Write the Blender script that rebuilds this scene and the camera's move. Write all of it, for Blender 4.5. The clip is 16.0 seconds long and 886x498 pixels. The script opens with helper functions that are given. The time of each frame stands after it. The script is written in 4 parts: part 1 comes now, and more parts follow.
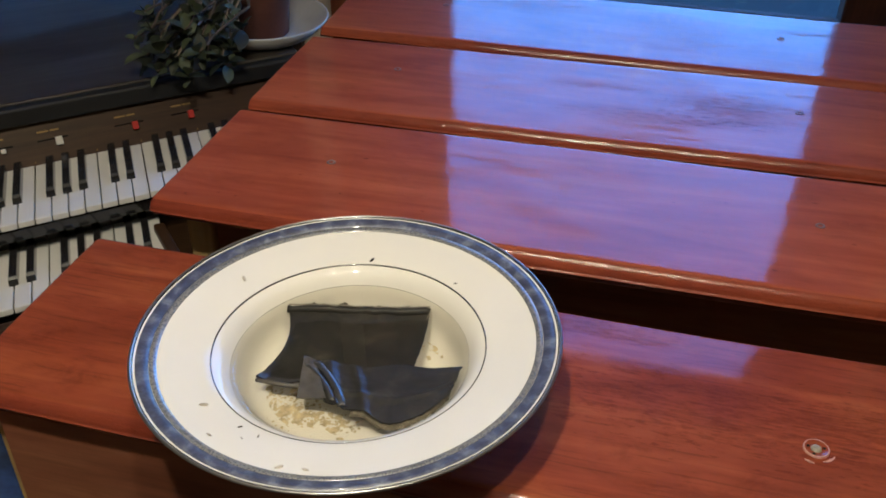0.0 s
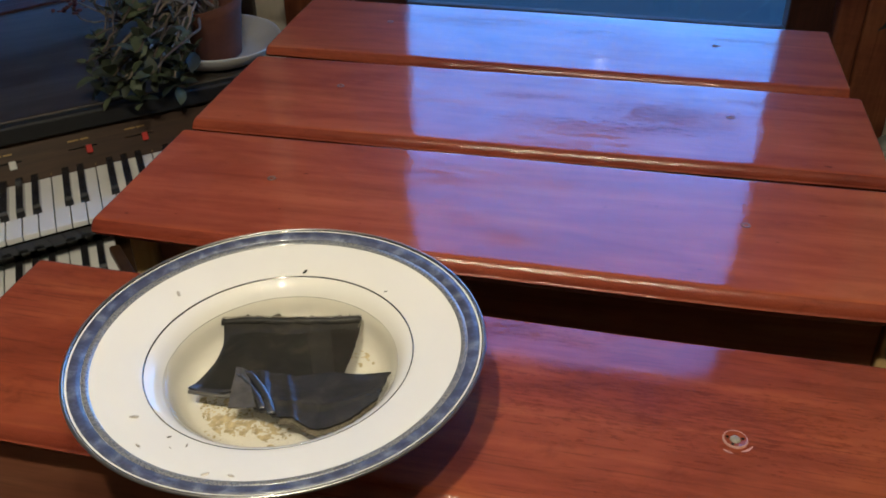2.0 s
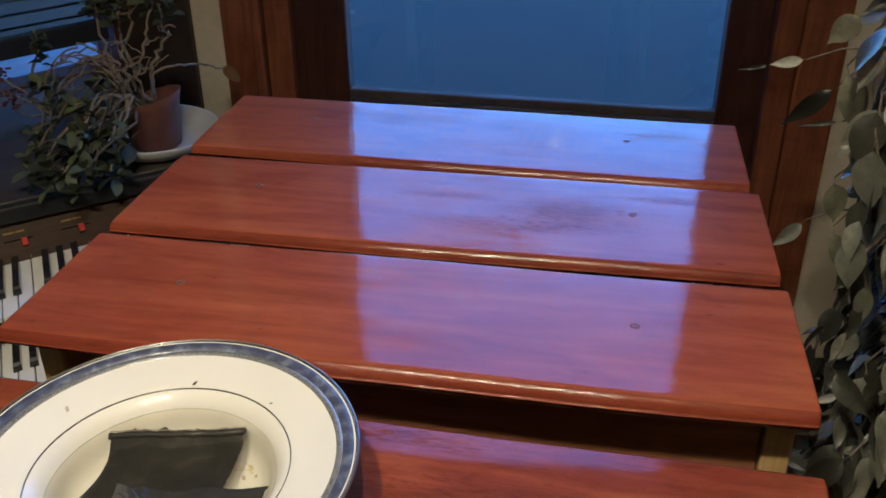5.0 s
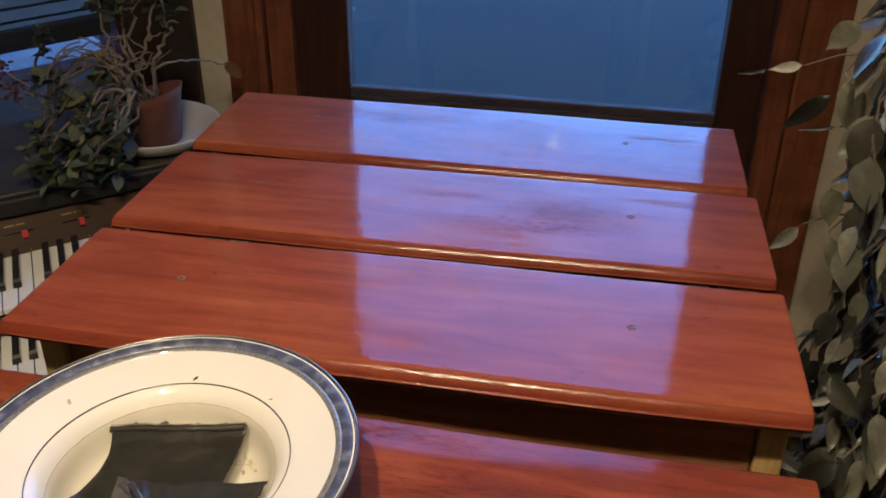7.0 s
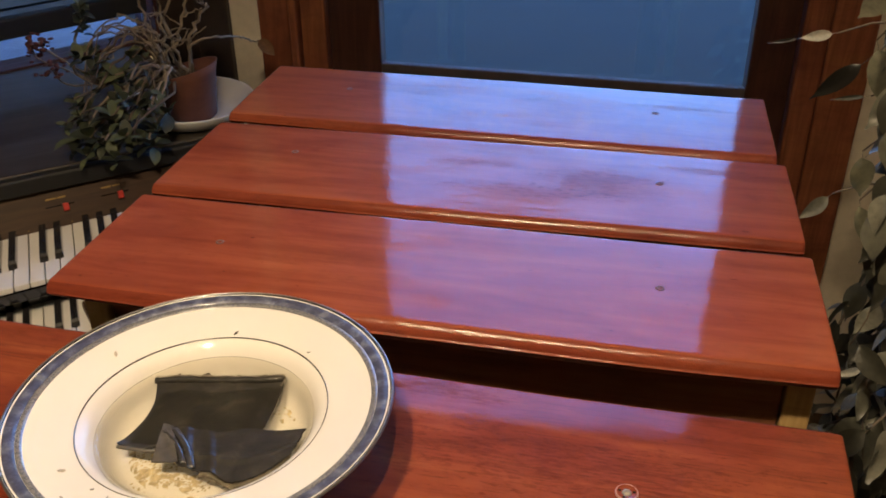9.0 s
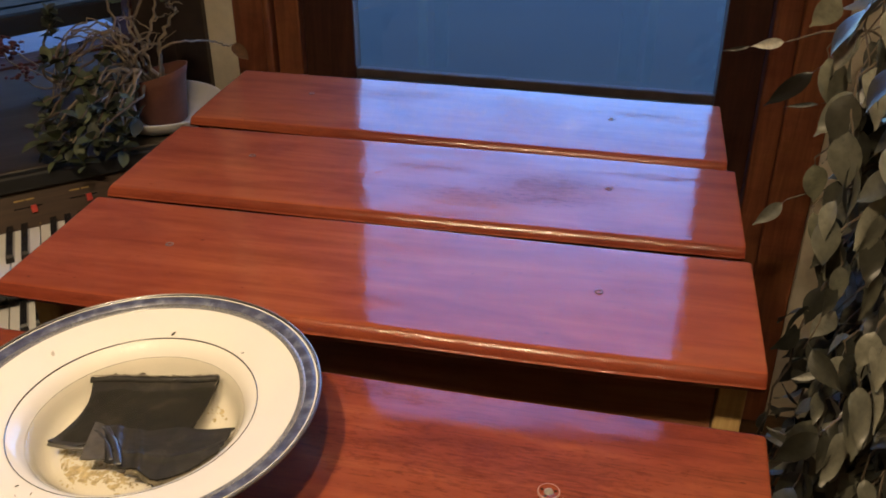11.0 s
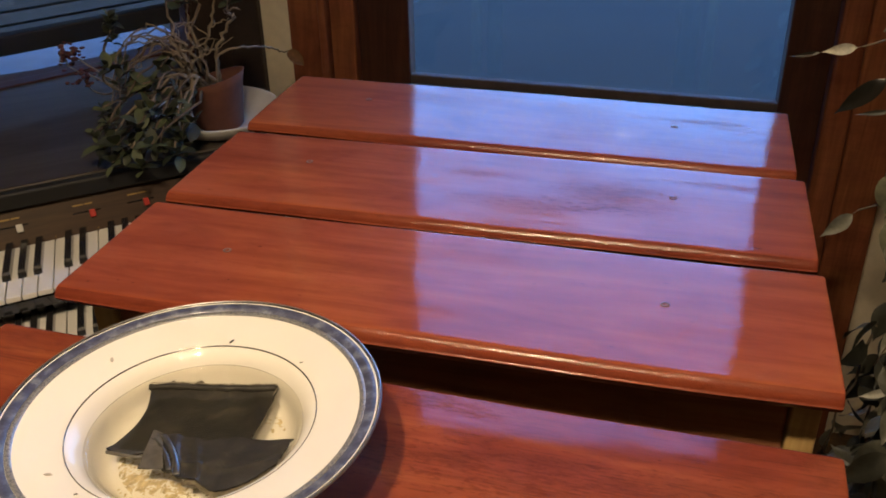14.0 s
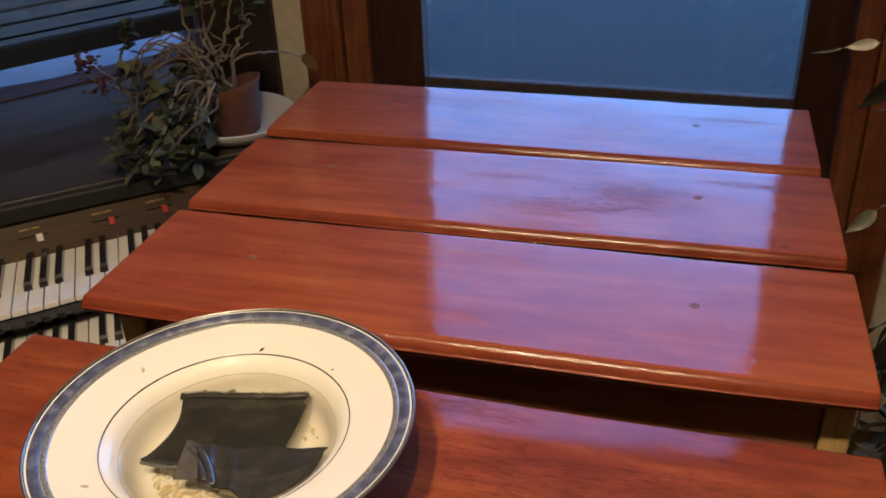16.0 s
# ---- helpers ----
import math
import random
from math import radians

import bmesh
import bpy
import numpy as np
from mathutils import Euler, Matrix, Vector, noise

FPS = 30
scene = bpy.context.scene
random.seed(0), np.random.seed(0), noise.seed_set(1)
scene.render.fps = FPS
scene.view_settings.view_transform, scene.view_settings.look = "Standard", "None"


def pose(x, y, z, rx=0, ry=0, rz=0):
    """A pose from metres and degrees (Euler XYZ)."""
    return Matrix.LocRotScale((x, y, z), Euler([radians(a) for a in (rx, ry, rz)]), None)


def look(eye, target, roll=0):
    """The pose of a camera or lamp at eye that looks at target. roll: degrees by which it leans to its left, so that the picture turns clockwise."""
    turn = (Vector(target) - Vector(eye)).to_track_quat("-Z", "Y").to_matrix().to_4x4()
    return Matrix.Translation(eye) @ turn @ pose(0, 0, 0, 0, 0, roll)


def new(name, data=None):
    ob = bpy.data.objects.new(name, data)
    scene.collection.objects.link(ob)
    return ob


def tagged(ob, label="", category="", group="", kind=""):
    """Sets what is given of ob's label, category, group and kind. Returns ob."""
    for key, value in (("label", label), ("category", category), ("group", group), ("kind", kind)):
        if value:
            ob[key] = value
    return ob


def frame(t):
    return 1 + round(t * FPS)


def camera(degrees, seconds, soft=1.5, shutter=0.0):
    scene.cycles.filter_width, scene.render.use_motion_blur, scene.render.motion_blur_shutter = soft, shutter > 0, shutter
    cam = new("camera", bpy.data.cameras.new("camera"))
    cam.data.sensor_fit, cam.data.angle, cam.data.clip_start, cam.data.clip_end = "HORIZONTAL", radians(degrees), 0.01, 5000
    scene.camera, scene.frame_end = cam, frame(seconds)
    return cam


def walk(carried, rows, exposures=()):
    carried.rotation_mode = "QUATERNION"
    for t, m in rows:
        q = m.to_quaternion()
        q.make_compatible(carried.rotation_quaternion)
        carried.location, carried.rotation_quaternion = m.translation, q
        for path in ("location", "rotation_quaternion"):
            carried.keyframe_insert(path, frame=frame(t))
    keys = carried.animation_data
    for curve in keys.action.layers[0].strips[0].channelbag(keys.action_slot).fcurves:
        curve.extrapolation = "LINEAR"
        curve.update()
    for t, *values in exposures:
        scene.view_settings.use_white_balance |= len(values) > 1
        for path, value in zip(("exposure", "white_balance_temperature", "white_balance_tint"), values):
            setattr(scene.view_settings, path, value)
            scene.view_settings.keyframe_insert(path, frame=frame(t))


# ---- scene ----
TABLE = 0.92          # height of the boards' upper faces above the floor

# ---- camera and walk ----
cam = camera(50.55, 16.0, soft=1.8)
PATH = [
    (0, (0.3350, -0.5614, 1.2939), (0.1915, 0.2493, 0.7263), 2.08),
    (0.5, (0.3442, -0.5634, 1.3005), (0.2037, 0.2498, 0.7357), 1.72),
    (1, (0.3433, -0.5660, 1.3012), (0.2003, 0.2527, 0.7450), 1.62),
    (1.5, (0.3444, -0.5692, 1.2990), (0.2044, 0.2525, 0.7465), 1.52),
    (2, (0.3686, -0.5710, 1.2996), (0.2453, 0.2528, 0.7463), 1.11),
    (2.5, (0.3923, -0.5777, 1.3073), (0.2975, 0.2542, 0.7605), 0.85),
    (3, (0.4064, -0.5781, 1.3186), (0.3056, 0.2561, 0.7765), 1.22),
    (3.5, (0.4189, -0.5730, 1.3323), (0.3059, 0.2702, 0.8067), 0.62),
    (4, (0.4344, -0.5725, 1.3438), (0.3216, 0.2829, 0.8383), -0.09),
    (4.2, (0.4288, -0.5684, 1.3373), (0.3250, 0.2938, 0.8415), 0.71),
    (6.3, (0.4328, -0.5628, 1.3427), (0.3272, 0.2995, 0.8475), 1.49),
    (6.5, (0.4331, -0.5630, 1.3399), (0.3322, 0.2992, 0.8435), 1.44),
    (7, (0.4282, -0.5695, 1.3437), (0.3257, 0.2919, 0.8463), 2.06),
    (7.5, (0.4273, -0.5754, 1.3362), (0.3033, 0.2799, 0.8332), 1.61),
    (8, (0.4295, -0.5830, 1.3343), (0.3019, 0.2665, 0.8225), 1.11),
    (8.2, (0.4283, -0.5885, 1.3342), (0.3015, 0.2601, 0.8206), 1.41),
    (10.3, (0.4540, -0.5952, 1.3403), (0.3122, 0.2548, 0.8329), 0.31),
    (10.5, (0.4620, -0.5907, 1.3343), (0.3213, 0.2574, 0.8236), 0.71),
    (11, (0.4752, -0.5968, 1.3425), (0.3468, 0.2550, 0.8347), 1.45),
    (11.5, (0.4840, -0.5951, 1.3401), (0.3633, 0.2612, 0.8379), 0.95),
    (12, (0.4808, -0.5925, 1.3386), (0.3533, 0.2653, 0.8406), 1.10),
    (12.5, (0.4786, -0.5913, 1.3391), (0.3464, 0.2655, 0.8407), 1.47),
    (13, (0.4766, -0.5890, 1.3378), (0.3458, 0.2682, 0.8397), 1.20),
    (13.5, (0.4622, -0.5887, 1.3315), (0.3021, 0.2618, 0.8305), 1.48),
    (14, (0.4618, -0.5837, 1.3353), (0.2832, 0.2624, 0.8332), 0.40),
    (14.5, (0.4672, -0.5698, 1.3309), (0.2896, 0.2755, 0.8270), 0.03),
    (15, (0.4669, -0.5710, 1.3336), (0.3011, 0.2700, 0.8186), 0.51),
    (15.5, (0.4664, -0.5789, 1.3407), (0.2931, 0.2686, 0.8390), -0.68),
    (16, (0.4477, -0.5827, 1.3366), (0.2590, 0.2615, 0.8349), -0.85),
]
walk(cam, [(t, look(e, g, r)) for t, e, g, r in PATH],
     exposures=[(0, -0.19, 5850, 2), (4, -0.14, 5850, 0), (7, 0.0, 6750, 8), (10.5, 0.04, 7750, 11), (16, -0.01, 7550, 10)])

# ---- world and lamps ----
world = bpy.data.worlds.new("dusk_sky")
scene.world = world
world.use_nodes = True
wn, wl = world.node_tree.nodes, world.node_tree.links
sky = wn.new("ShaderNodeTexSky")
sky.sky_type, sky.sun_disc = "NISHITA", False
sky.sun_elevation, sky.sun_rotation = radians(4.0), radians(210)
sky.ozone_density, sky.dust_density = 3.0, 0.3
tint = wn.new("ShaderNodeMix")
tint.data_type, tint.blend_type = "RGBA", "MULTIPLY"
tint.inputs["Factor"].default_value = 1.0
tint.inputs["B"].default_value = (0.55, 0.78, 1.40, 1)
wl.new(sky.outputs["Color"], tint.inputs["A"])
wl.new(tint.outputs["Result"], wn["Background"].inputs["Color"])
wn["Background"].inputs["Strength"].default_value = 2.4

LAMP = (0.295, -0.54, 1.93)
SPREAD = 0.110


def bulb_light(x, y, z, watts, size):
    data = bpy.data.lights.new("bulb_light", "POINT")
    data.energy, data.shadow_soft_size, data.color = watts, size, (1.0, 0.82, 0.60)
    ob = new("bulb_light", data)
    ob.location = (x, y, z)
    return ob


bulb_light(LAMP[0] - SPREAD, LAMP[1], LAMP[2], 42, 0.030)
bulb_light(LAMP[0] + SPREAD, LAMP[1], LAMP[2], 20, 0.018)


# ---- materials ----
def node_material(name, colour=(0.5, 0.5, 0.5), rough=0.5, metal=0.0, coat=0.0, coat_rough=0.05, spec=0.5):
    m = bpy.data.materials.new(name)
    m.use_nodes = True
    b = m.node_tree.nodes["Principled BSDF"]
    b.inputs["Base Color"].default_value = (*colour, 1)
    b.inputs["Roughness"].default_value = rough
    b.inputs["Metallic"].default_value = metal
    b.inputs["Coat Weight"].default_value = coat
    b.inputs["Coat Roughness"].default_value = coat_rough
    b.inputs["Specular IOR Level"].default_value = spec
    return m, m.node_tree.nodes, m.node_tree.links, b


def coords(nodes, links, scale=(1, 1, 1), turn=(0, 0, 0), space="Object", jitter=False):
    tc, mp = nodes.new("ShaderNodeTexCoord"), nodes.new("ShaderNodeMapping")
    mp.inputs["Scale"].default_value, mp.inputs["Rotation"].default_value = scale, turn
    links.new(tc.outputs[space], mp.inputs["Vector"])
    if jitter:
        info, mul = nodes.new("ShaderNodeObjectInfo"), nodes.new("ShaderNodeMath")
        mul.operation = "MULTIPLY"
        mul.inputs[1].default_value = 37.0
        links.new(info.outputs["Random"], mul.inputs[0])
        links.new(mul.outputs[0], mp.inputs["Location"])
    return mp.outputs["Vector"]


def noise_tex(nodes, links, vec, scale, detail=4, rough=0.55, distort=0.0):
    n = nodes.new("ShaderNodeTexNoise")
    n.inputs["Scale"].default_value, n.inputs["Detail"].default_value = scale, detail
    n.inputs["Roughness"].default_value, n.inputs["Distortion"].default_value = rough, distort
    links.new(vec, n.inputs["Vector"])
    return n.outputs["Fac"]


def ramp(nodes, links, fac, *stops):
    r = nodes.new("ShaderNodeValToRGB")
    while len(r.color_ramp.elements) < len(stops):
        r.color_ramp.elements.new(0.5)
    for e, (p, c) in zip(r.color_ramp.elements, stops):
        e.position = p
        e.color = (*c, 1) if len(c) == 3 else c
    links.new(fac, r.inputs["Fac"])
    return r.outputs["Color"]


def grey(v):
    return (v, v, v)


def mixed(nodes, links, fac, a, b, mode="MIX"):
    n = nodes.new("ShaderNodeMix")
    n.data_type, n.blend_type = "RGBA", mode
    for key, v in (("Factor", fac), ("A", a), ("B", b)):
        if isinstance(v, (int, float, tuple)):
            n.inputs[key].default_value = v
        else:
            links.new(v, n.inputs[key])
    return n.outputs["Result"]


def bump(nodes, links, bsdf, height, strength=0.3, distance=0.001, coat=False):
    n = nodes.new("ShaderNodeBump")
    n.inputs["Strength"].default_value, n.inputs["Distance"].default_value = strength, distance
    links.new(height, n.inputs["Height"])
    links.new(n.outputs["Normal"], bsdf.inputs["Normal"])
    if coat:
        links.new(n.outputs["Normal"], bsdf.inputs["Coat Normal"])
    return n


def scaled(nodes, links, a, k, b):
    """a * k + b, where b is a number or a socket."""
    n = nodes.new("ShaderNodeMath")
    n.operation = "MULTIPLY_ADD"
    links.new(a, n.inputs[0])
    n.inputs[1].default_value = k
    if isinstance(b, (int, float)):
        n.inputs[2].default_value = b
    else:
        links.new(b, n.inputs[2])
    return n.outputs[0]


def worn_spot(nodes, links, at, size, ragged):
    """1 in a ragged worn patch round a place on the boards, falling to 0 outside it."""
    tc, mp, ln = nodes.new("ShaderNodeTexCoord"), nodes.new("ShaderNodeMapping"), nodes.new("ShaderNodeVectorMath")
    mp.vector_type = "TEXTURE"
    mp.inputs["Location"].default_value, mp.inputs["Scale"].default_value = (at[0], at[1], 0), (size[0], size[1], 1)
    ln.operation = "LENGTH"
    links.new(tc.outputs["Object"], mp.inputs["Vector"])
    links.new(mp.outputs["Vector"], ln.inputs[0])
    speck = noise_tex(nodes, links, coords(nodes, links, (40, 170, 40)), 2.0, 6, 0.72)
    d = scaled(nodes, links, ragged, -2.0, scaled(nodes, links, speck, -5.0, 3.6))
    area = ramp(nodes, links, scaled(nodes, links, ln.outputs["Value"], 1.0, d), (0.6, grey(1.0)), (0.95, grey(0.0)))
    return mixed(nodes, links, 1.0, area, ramp(nodes, links, speck, (0.42, grey(0.12)), (0.60, grey(1.0))), "MULTIPLY")


def varnished(name, dark, mid, light, coat=1.0, coat_rough=0.045, wave=0.05, worn=True, along=(1.6, 22, 22), spec=0.25, spots=(), grain=0.20, blotch=0.36, grit=0.16, pitch=45):
    """Varnished wood: grain along x, blotches, brush marks and dulled patches in the varnish."""
    m, n, l, b = node_material(name, mid, 0.5, 0.0, coat, coat_rough, spec)
    v = coords(n, l, along, jitter=True)
    fine = noise_tex(n, l, v, 3.2, 6, 0.6, 0.8)
    broad = noise_tex(n, l, coords(n, l, (2.6, 7, 7), jitter=True), 2.0, 4, 0.55, 0.6)
    mottle = noise_tex(n, l, coords(n, l, (9, 22, 22), jitter=True), 2.4, 6, 0.7, 0.5)
    c1 = ramp(n, l, fine, (0.28, dark), (0.5, mid), (0.74, light))
    c2 = ramp(n, l, broad, (0.30, (0.74, 0.66, 0.66)), (0.48, grey(1.0)), (0.70, (1.12, 1.26, 1.10)))
    c4 = ramp(n, l, mottle, (0.30, (0.62, 0.56, 0.55)), (0.48, grey(1.0)), (0.72, (1.14, 1.22, 1.25)))
    pores = noise_tex(n, l, coords(n, l, (7, 190, 190), jitter=True), 3.0, 2, 0.5)
    c3 = ramp(n, l, pores, (0.33, grey(0.5)), (0.43, grey(1.0)))
    c = mixed(n, l, 1.0, c1, c2, "MULTIPLY")
    c = mixed(n, l, blotch, c, c4, "MULTIPLY")
    c = mixed(n, l, grain, c, c3, "MULTIPLY")
    streak = noise_tex(n, l, coords(n, l, (9, 60, 60), jitter=True), 2.2, 8, 0.72)
    if worn:
        nick = noise_tex(n, l, coords(n, l, (26, 75, 75), jitter=True), 2.0, 3, 0.6)
        c = mixed(n, l, 0.8, c, ramp(n, l, nick, (0.715, grey(1.0)), (0.755, (0.30, 0.22, 0.22))), "MULTIPLY")
        area = noise_tex(n, l, coords(n, l, (3.5, 9, 9), jitter=True), 2.0, 3, 0.5)
        both = mixed(n, l, 1.0, ramp(n, l, area, (0.50, grey(0.06)), (0.68, grey(1.0))), ramp(n, l, streak, (0.44, grey(0.0)), (0.66, grey(1.0))), "MULTIPLY")
        for at, size in spots:
            spot = worn_spot(n, l, at, size, streak)
            both = mixed(n, l, 1.0, both, spot, "LIGHTEN")
            c = mixed(n, l, 1.0, c, ramp(n, l, spot, (0.2, grey(1.0)), (1.0, (0.70, 0.64, 0.64))), "MULTIPLY")
        dents = noise_tex(n, l, coords(n, l, (70, 210, 210), jitter=True), 2.0, 3, 0.65)
        both = mixed(n, l, 1.0, both, ramp(n, l, dents, (0.66, grey(0.0)), (0.74, grey(0.8))), "LIGHTEN")
        l.new(ramp(n, l, both, (0.0, grey(coat_rough)), (0.5, grey(coat_rough + 0.10)), (1.0, grey(coat_rough + 0.22))), b.inputs["Coat Roughness"])
        l.new(ramp(n, l, both, (0.0, grey(coat)), (0.4, grey(coat * 0.62)), (1.0, grey(coat * 0.10))), b.inputs["Coat Weight"])
    l.new(c, b.inputs["Base Color"])
    ripple = noise_tex(n, l, coords(n, l, (3, 14, 14), jitter=True), 3.0, 6, 0.66)
    peel = noise_tex(n, l, coords(n, l, (1, 1.3, 1), jitter=True), pitch, 1, 0.5)
    h = scaled(n, l, pores, 0.02, scaled(n, l, ripple, 0.30, 0.0))
    h = scaled(n, l, peel, grit * 0.55, h)
    h = scaled(n, l, noise_tex(n, l, coords(n, l, (1, 1.2, 1), jitter=True), pitch * 3.1, 2, 0.6), grit * 0.30, h)
    if worn:
        h = scaled(n, l, streak, 0.08, h)
    bump(n, l, b, h, wave, 0.004, coat=True)
    return m


REDWOOD = varnished("varnished_redwood", (0.190, 0.037, 0.017), (0.250, 0.055, 0.025), (0.302, 0.077, 0.034), 1.0, 0.012, 0.075, spec=0.04,
                    spots=(((0.130, 0.000), (0.060, 0.030)), ((0.07, -0.030), (0.08, 0.014)), ((0.22, 0.215), (0.05, 0.008)), ((0.24, 0.045), (0.05, 0.008)), ((0.00, 0.025), (0.05, 0.006)), ((0.22, -0.172), (0.012, 0.004))), grit=0.75, along=(1.3, 14, 14), grain=0.12)
# plank edges, back roundings and undersides: darker and duller than the upper faces
EDGEWOOD = varnished("dull_edge_varnish", (0.130, 0.023, 0.012), (0.170, 0.032, 0.016), (0.215, 0.045, 0.022), 0.70, 0.11, 0.22, False, spec=0.05, blotch=0.8, grit=0.45, pitch=420)
BENCHWOOD = varnished("worn_bench_varnish", (0.135, 0.026, 0.011), (0.200, 0.041, 0.017), (0.262, 0.065, 0.025), 1.0, 0.03, 0.075, spec=0.06, spots=(((-0.01, -0.32), (0.12, 0.010)), ((0.15, -0.380), (0.14, 0.030))), grain=0.45, blotch=0.75, along=(1.3, 14, 14))
FRAMEWOOD = varnished("varnished_frame_wood", (0.145, 0.044, 0.022), (0.22, 0.069, 0.034), (0.30, 0.100, 0.049), 0.35, 0.2, 0.05, False, (22, 22, 1.6))
DOORWOOD = varnished("dark_door_wood", (0.034, 0.012, 0.009), (0.052, 0.018, 0.012), (0.08, 0.027, 0.017), 0.3, 0.2, 0.05, False, (22, 22, 1.6))
PINE = varnished("bare_pine", (0.32, 0.19, 0.075), (0.46, 0.30, 0.13), (0.56, 0.39, 0.19), 0.0, 0.3, 0.1, False, (22, 22, 1.6))
APRON = varnished("stained_apron_wood", (0.19, 0.072, 0.040), (0.26, 0.100, 0.054), (0.33, 0.133, 0.071), 0.1, 0.3, 0.1, False)
ORGANTOP = varnished("glossy_organ_veneer", (0.036, 0.027, 0.022), (0.048, 0.038, 0.031), (0.062, 0.050, 0.042), 1.0, 0.10, 0.03, False)
ORGANSIDE = varnished("organ_panel_veneer", (0.030, 0.015, 0.007), (0.048, 0.024, 0.011), (0.066, 0.034, 0.016), 0.25, 0.3, 0.05, False)


def plain(name, colour, rough=0.5, metal=0.0, coat=0.0, vary=0.15, size=40.0, relief=0.1, coat_rough=0.05):
    m, n, l, b = node_material(name, colour, rough, metal, coat, coat_rough)
    v = coords(n, l, jitter=True)
    f = noise_tex(n, l, v, size, 5, 0.6)
    g = noise_tex(n, l, v, size * 0.12, 3, 0.5)
    c = ramp(n, l, f, (0.3, tuple(k * (1 - vary) for k in colour)), (0.7, tuple(min(1, k * (1 + vary)) for k in colour)))
    c2 = ramp(n, l, g, (0.3, grey(1 - vary)), (0.7, grey(1.0)))
    l.new(mixed(n, l, 1.0, c, c2, "MULTIPLY"), b.inputs["Base Color"])
    if relief:
        bump(n, l, b, f, relief, 0.002)
    return m


CREAM = plain("cream_plaster", (0.72, 0.64, 0.50), 0.8, 0, 0, 0.06, 60, 0.25)
CEILING = plain("white_ceiling_paint", (0.75, 0.72, 0.66), 0.9, 0, 0, 0.04, 50, 0.2)
FLOORWOOD = varnished("dark_floor_boards", (0.05, 0.025, 0.013), (0.085, 0.042, 0.02), (0.12, 0.06, 0.03), 0.2, 0.25, 0.1, False)
CHINA = plain("glazed_white_china", (0.69, 0.665, 0.61), 0.6, 0, 1.0, 0.02, 20, 0.0, 0.03)
IVORY = plain("ivory_white_plastic", (0.70, 0.69, 0.66), 0.3, 0, 0.3, 0.03, 30, 0.0)
EBONY = plain("black_key_plastic", (0.018, 0.017, 0.018), 0.25, 0, 0.4, 0.2, 60, 0.05)
BLACKGLOSS = plain("black_gloss_plastic", (0.012, 0.012, 0.014), 0.12, 0, 0.6, 0.2, 40, 0.03)
REDPLASTIC = plain("red_tab_plastic", (0.45, 0.03, 0.02), 0.35, 0, 0.2, 0.1, 60, 0.05)
WHITEPLASTIC = plain("white_tab_plastic", (0.65, 0.63, 0.58), 0.35, 0, 0.2, 0.08, 60, 0.05)
GOLDPRINT = plain("dull_gold_print", (0.30, 0.19, 0.06), 0.4, 0.4, 0, 0.15, 80, 0.0)
TERRACOTTA = plain("terracotta", (0.12, 0.042, 0.026), 0.85, 0, 0, 0.2, 35, 0.4)
SAUCERWHITE = plain("white_enamel", (0.48, 0.47, 0.445), 0.35, 0, 0.3, 0.06, 30, 0.03)
SOIL = plain("dark_soil", (0.03, 0.02, 0.013), 0.95, 0, 0, 0.4, 120, 1.0)
BARK = plain("grey_brown_bark", (0.11, 0.085, 0.065), 0.9, 0, 0, 0.35, 90, 0.8)
TWIG = plain("pale_twig", (0.21, 0.165, 0.12), 0.85, 0, 0, 0.3, 90, 0.6)
BOLTSTEEL = plain("scuffed_bolt_steel", (0.34, 0.31, 0.25), 0.5, 0.3, 0, 0.45, 300, 0.4)
DARKTRIM = plain("nearly_black_stained_wood", (0.030, 0.018, 0.014), 0.6, 0, 0.1, 0.25, 30, 0.1)
BLACKRAIL = plain("black_blind_rail", (0.010, 0.010, 0.011), 0.6, 0, 0, 0.2, 40, 0.05)
WORNPALE = plain("pale_worn_varnish", (0.50, 0.26, 0.19), 0.5, 0, 0, 0.3, 300, 0.3)
DARKBEAD = plain("dark_grey_bead", (0.060, 0.045, 0.048), 0.7, 0, 0, 0.2, 60, 0.1)
STEEL = plain("dulled_screw_steel", (0.16, 0.085, 0.065), 0.5, 0.3, 0, 0.3, 200, 0.4)
BLINDSLAT = plain("dark_blind_slat", (0.10, 0.106, 0.12), 0.45, 0, 0.2, 0.1, 30, 0.05)
PETAL = plain("dull_red_petal", (0.095, 0.028, 0.026), 0.7, 0, 0, 0.3, 90, 0.1)
CRUMBLED = plain("dry_brown_leaf", (0.15, 0.075, 0.035), 0.85, 0, 0, 0.3, 90, 0.4)


def leaf_material(name, top, under, gloss=0.4):
    m, n, l, b = node_material(name, top, gloss)
    info = n.new("ShaderNodeObjectInfo")
    geo = n.new("ShaderNodeNewGeometry")
    add = n.new("ShaderNodeMath")
    l.new(info.outputs["Random"], add.inputs[0])
    l.new(geo.outputs["Random Per Island"], add.inputs[1])
    frac = n.new("ShaderNodeMath")
    frac.operation = "FRACT"
    l.new(add.outputs[0], frac.inputs[0])
    mid = tuple((a + c) / 2 for a, c in zip(top, under))
    c = ramp(n, l, frac.outputs[0], (0.0, tuple(k * 0.28 for k in top)), (0.38, tuple(k * 0.5 for k in top)), (0.50, top), (0.8, mid), (1.0, under))
    f = noise_tex(n, l, coords(n, l), 70, 4, 0.6)
    c2 = ramp(n, l, f, (0.3, grey(0.72)), (0.7, grey(1.15)))
    l.new(mixed(n, l, 1.0, c, c2, "MULTIPLY"), b.inputs["Base Color"])
    bump(n, l, b, f, 0.3, 0.002)
    return m


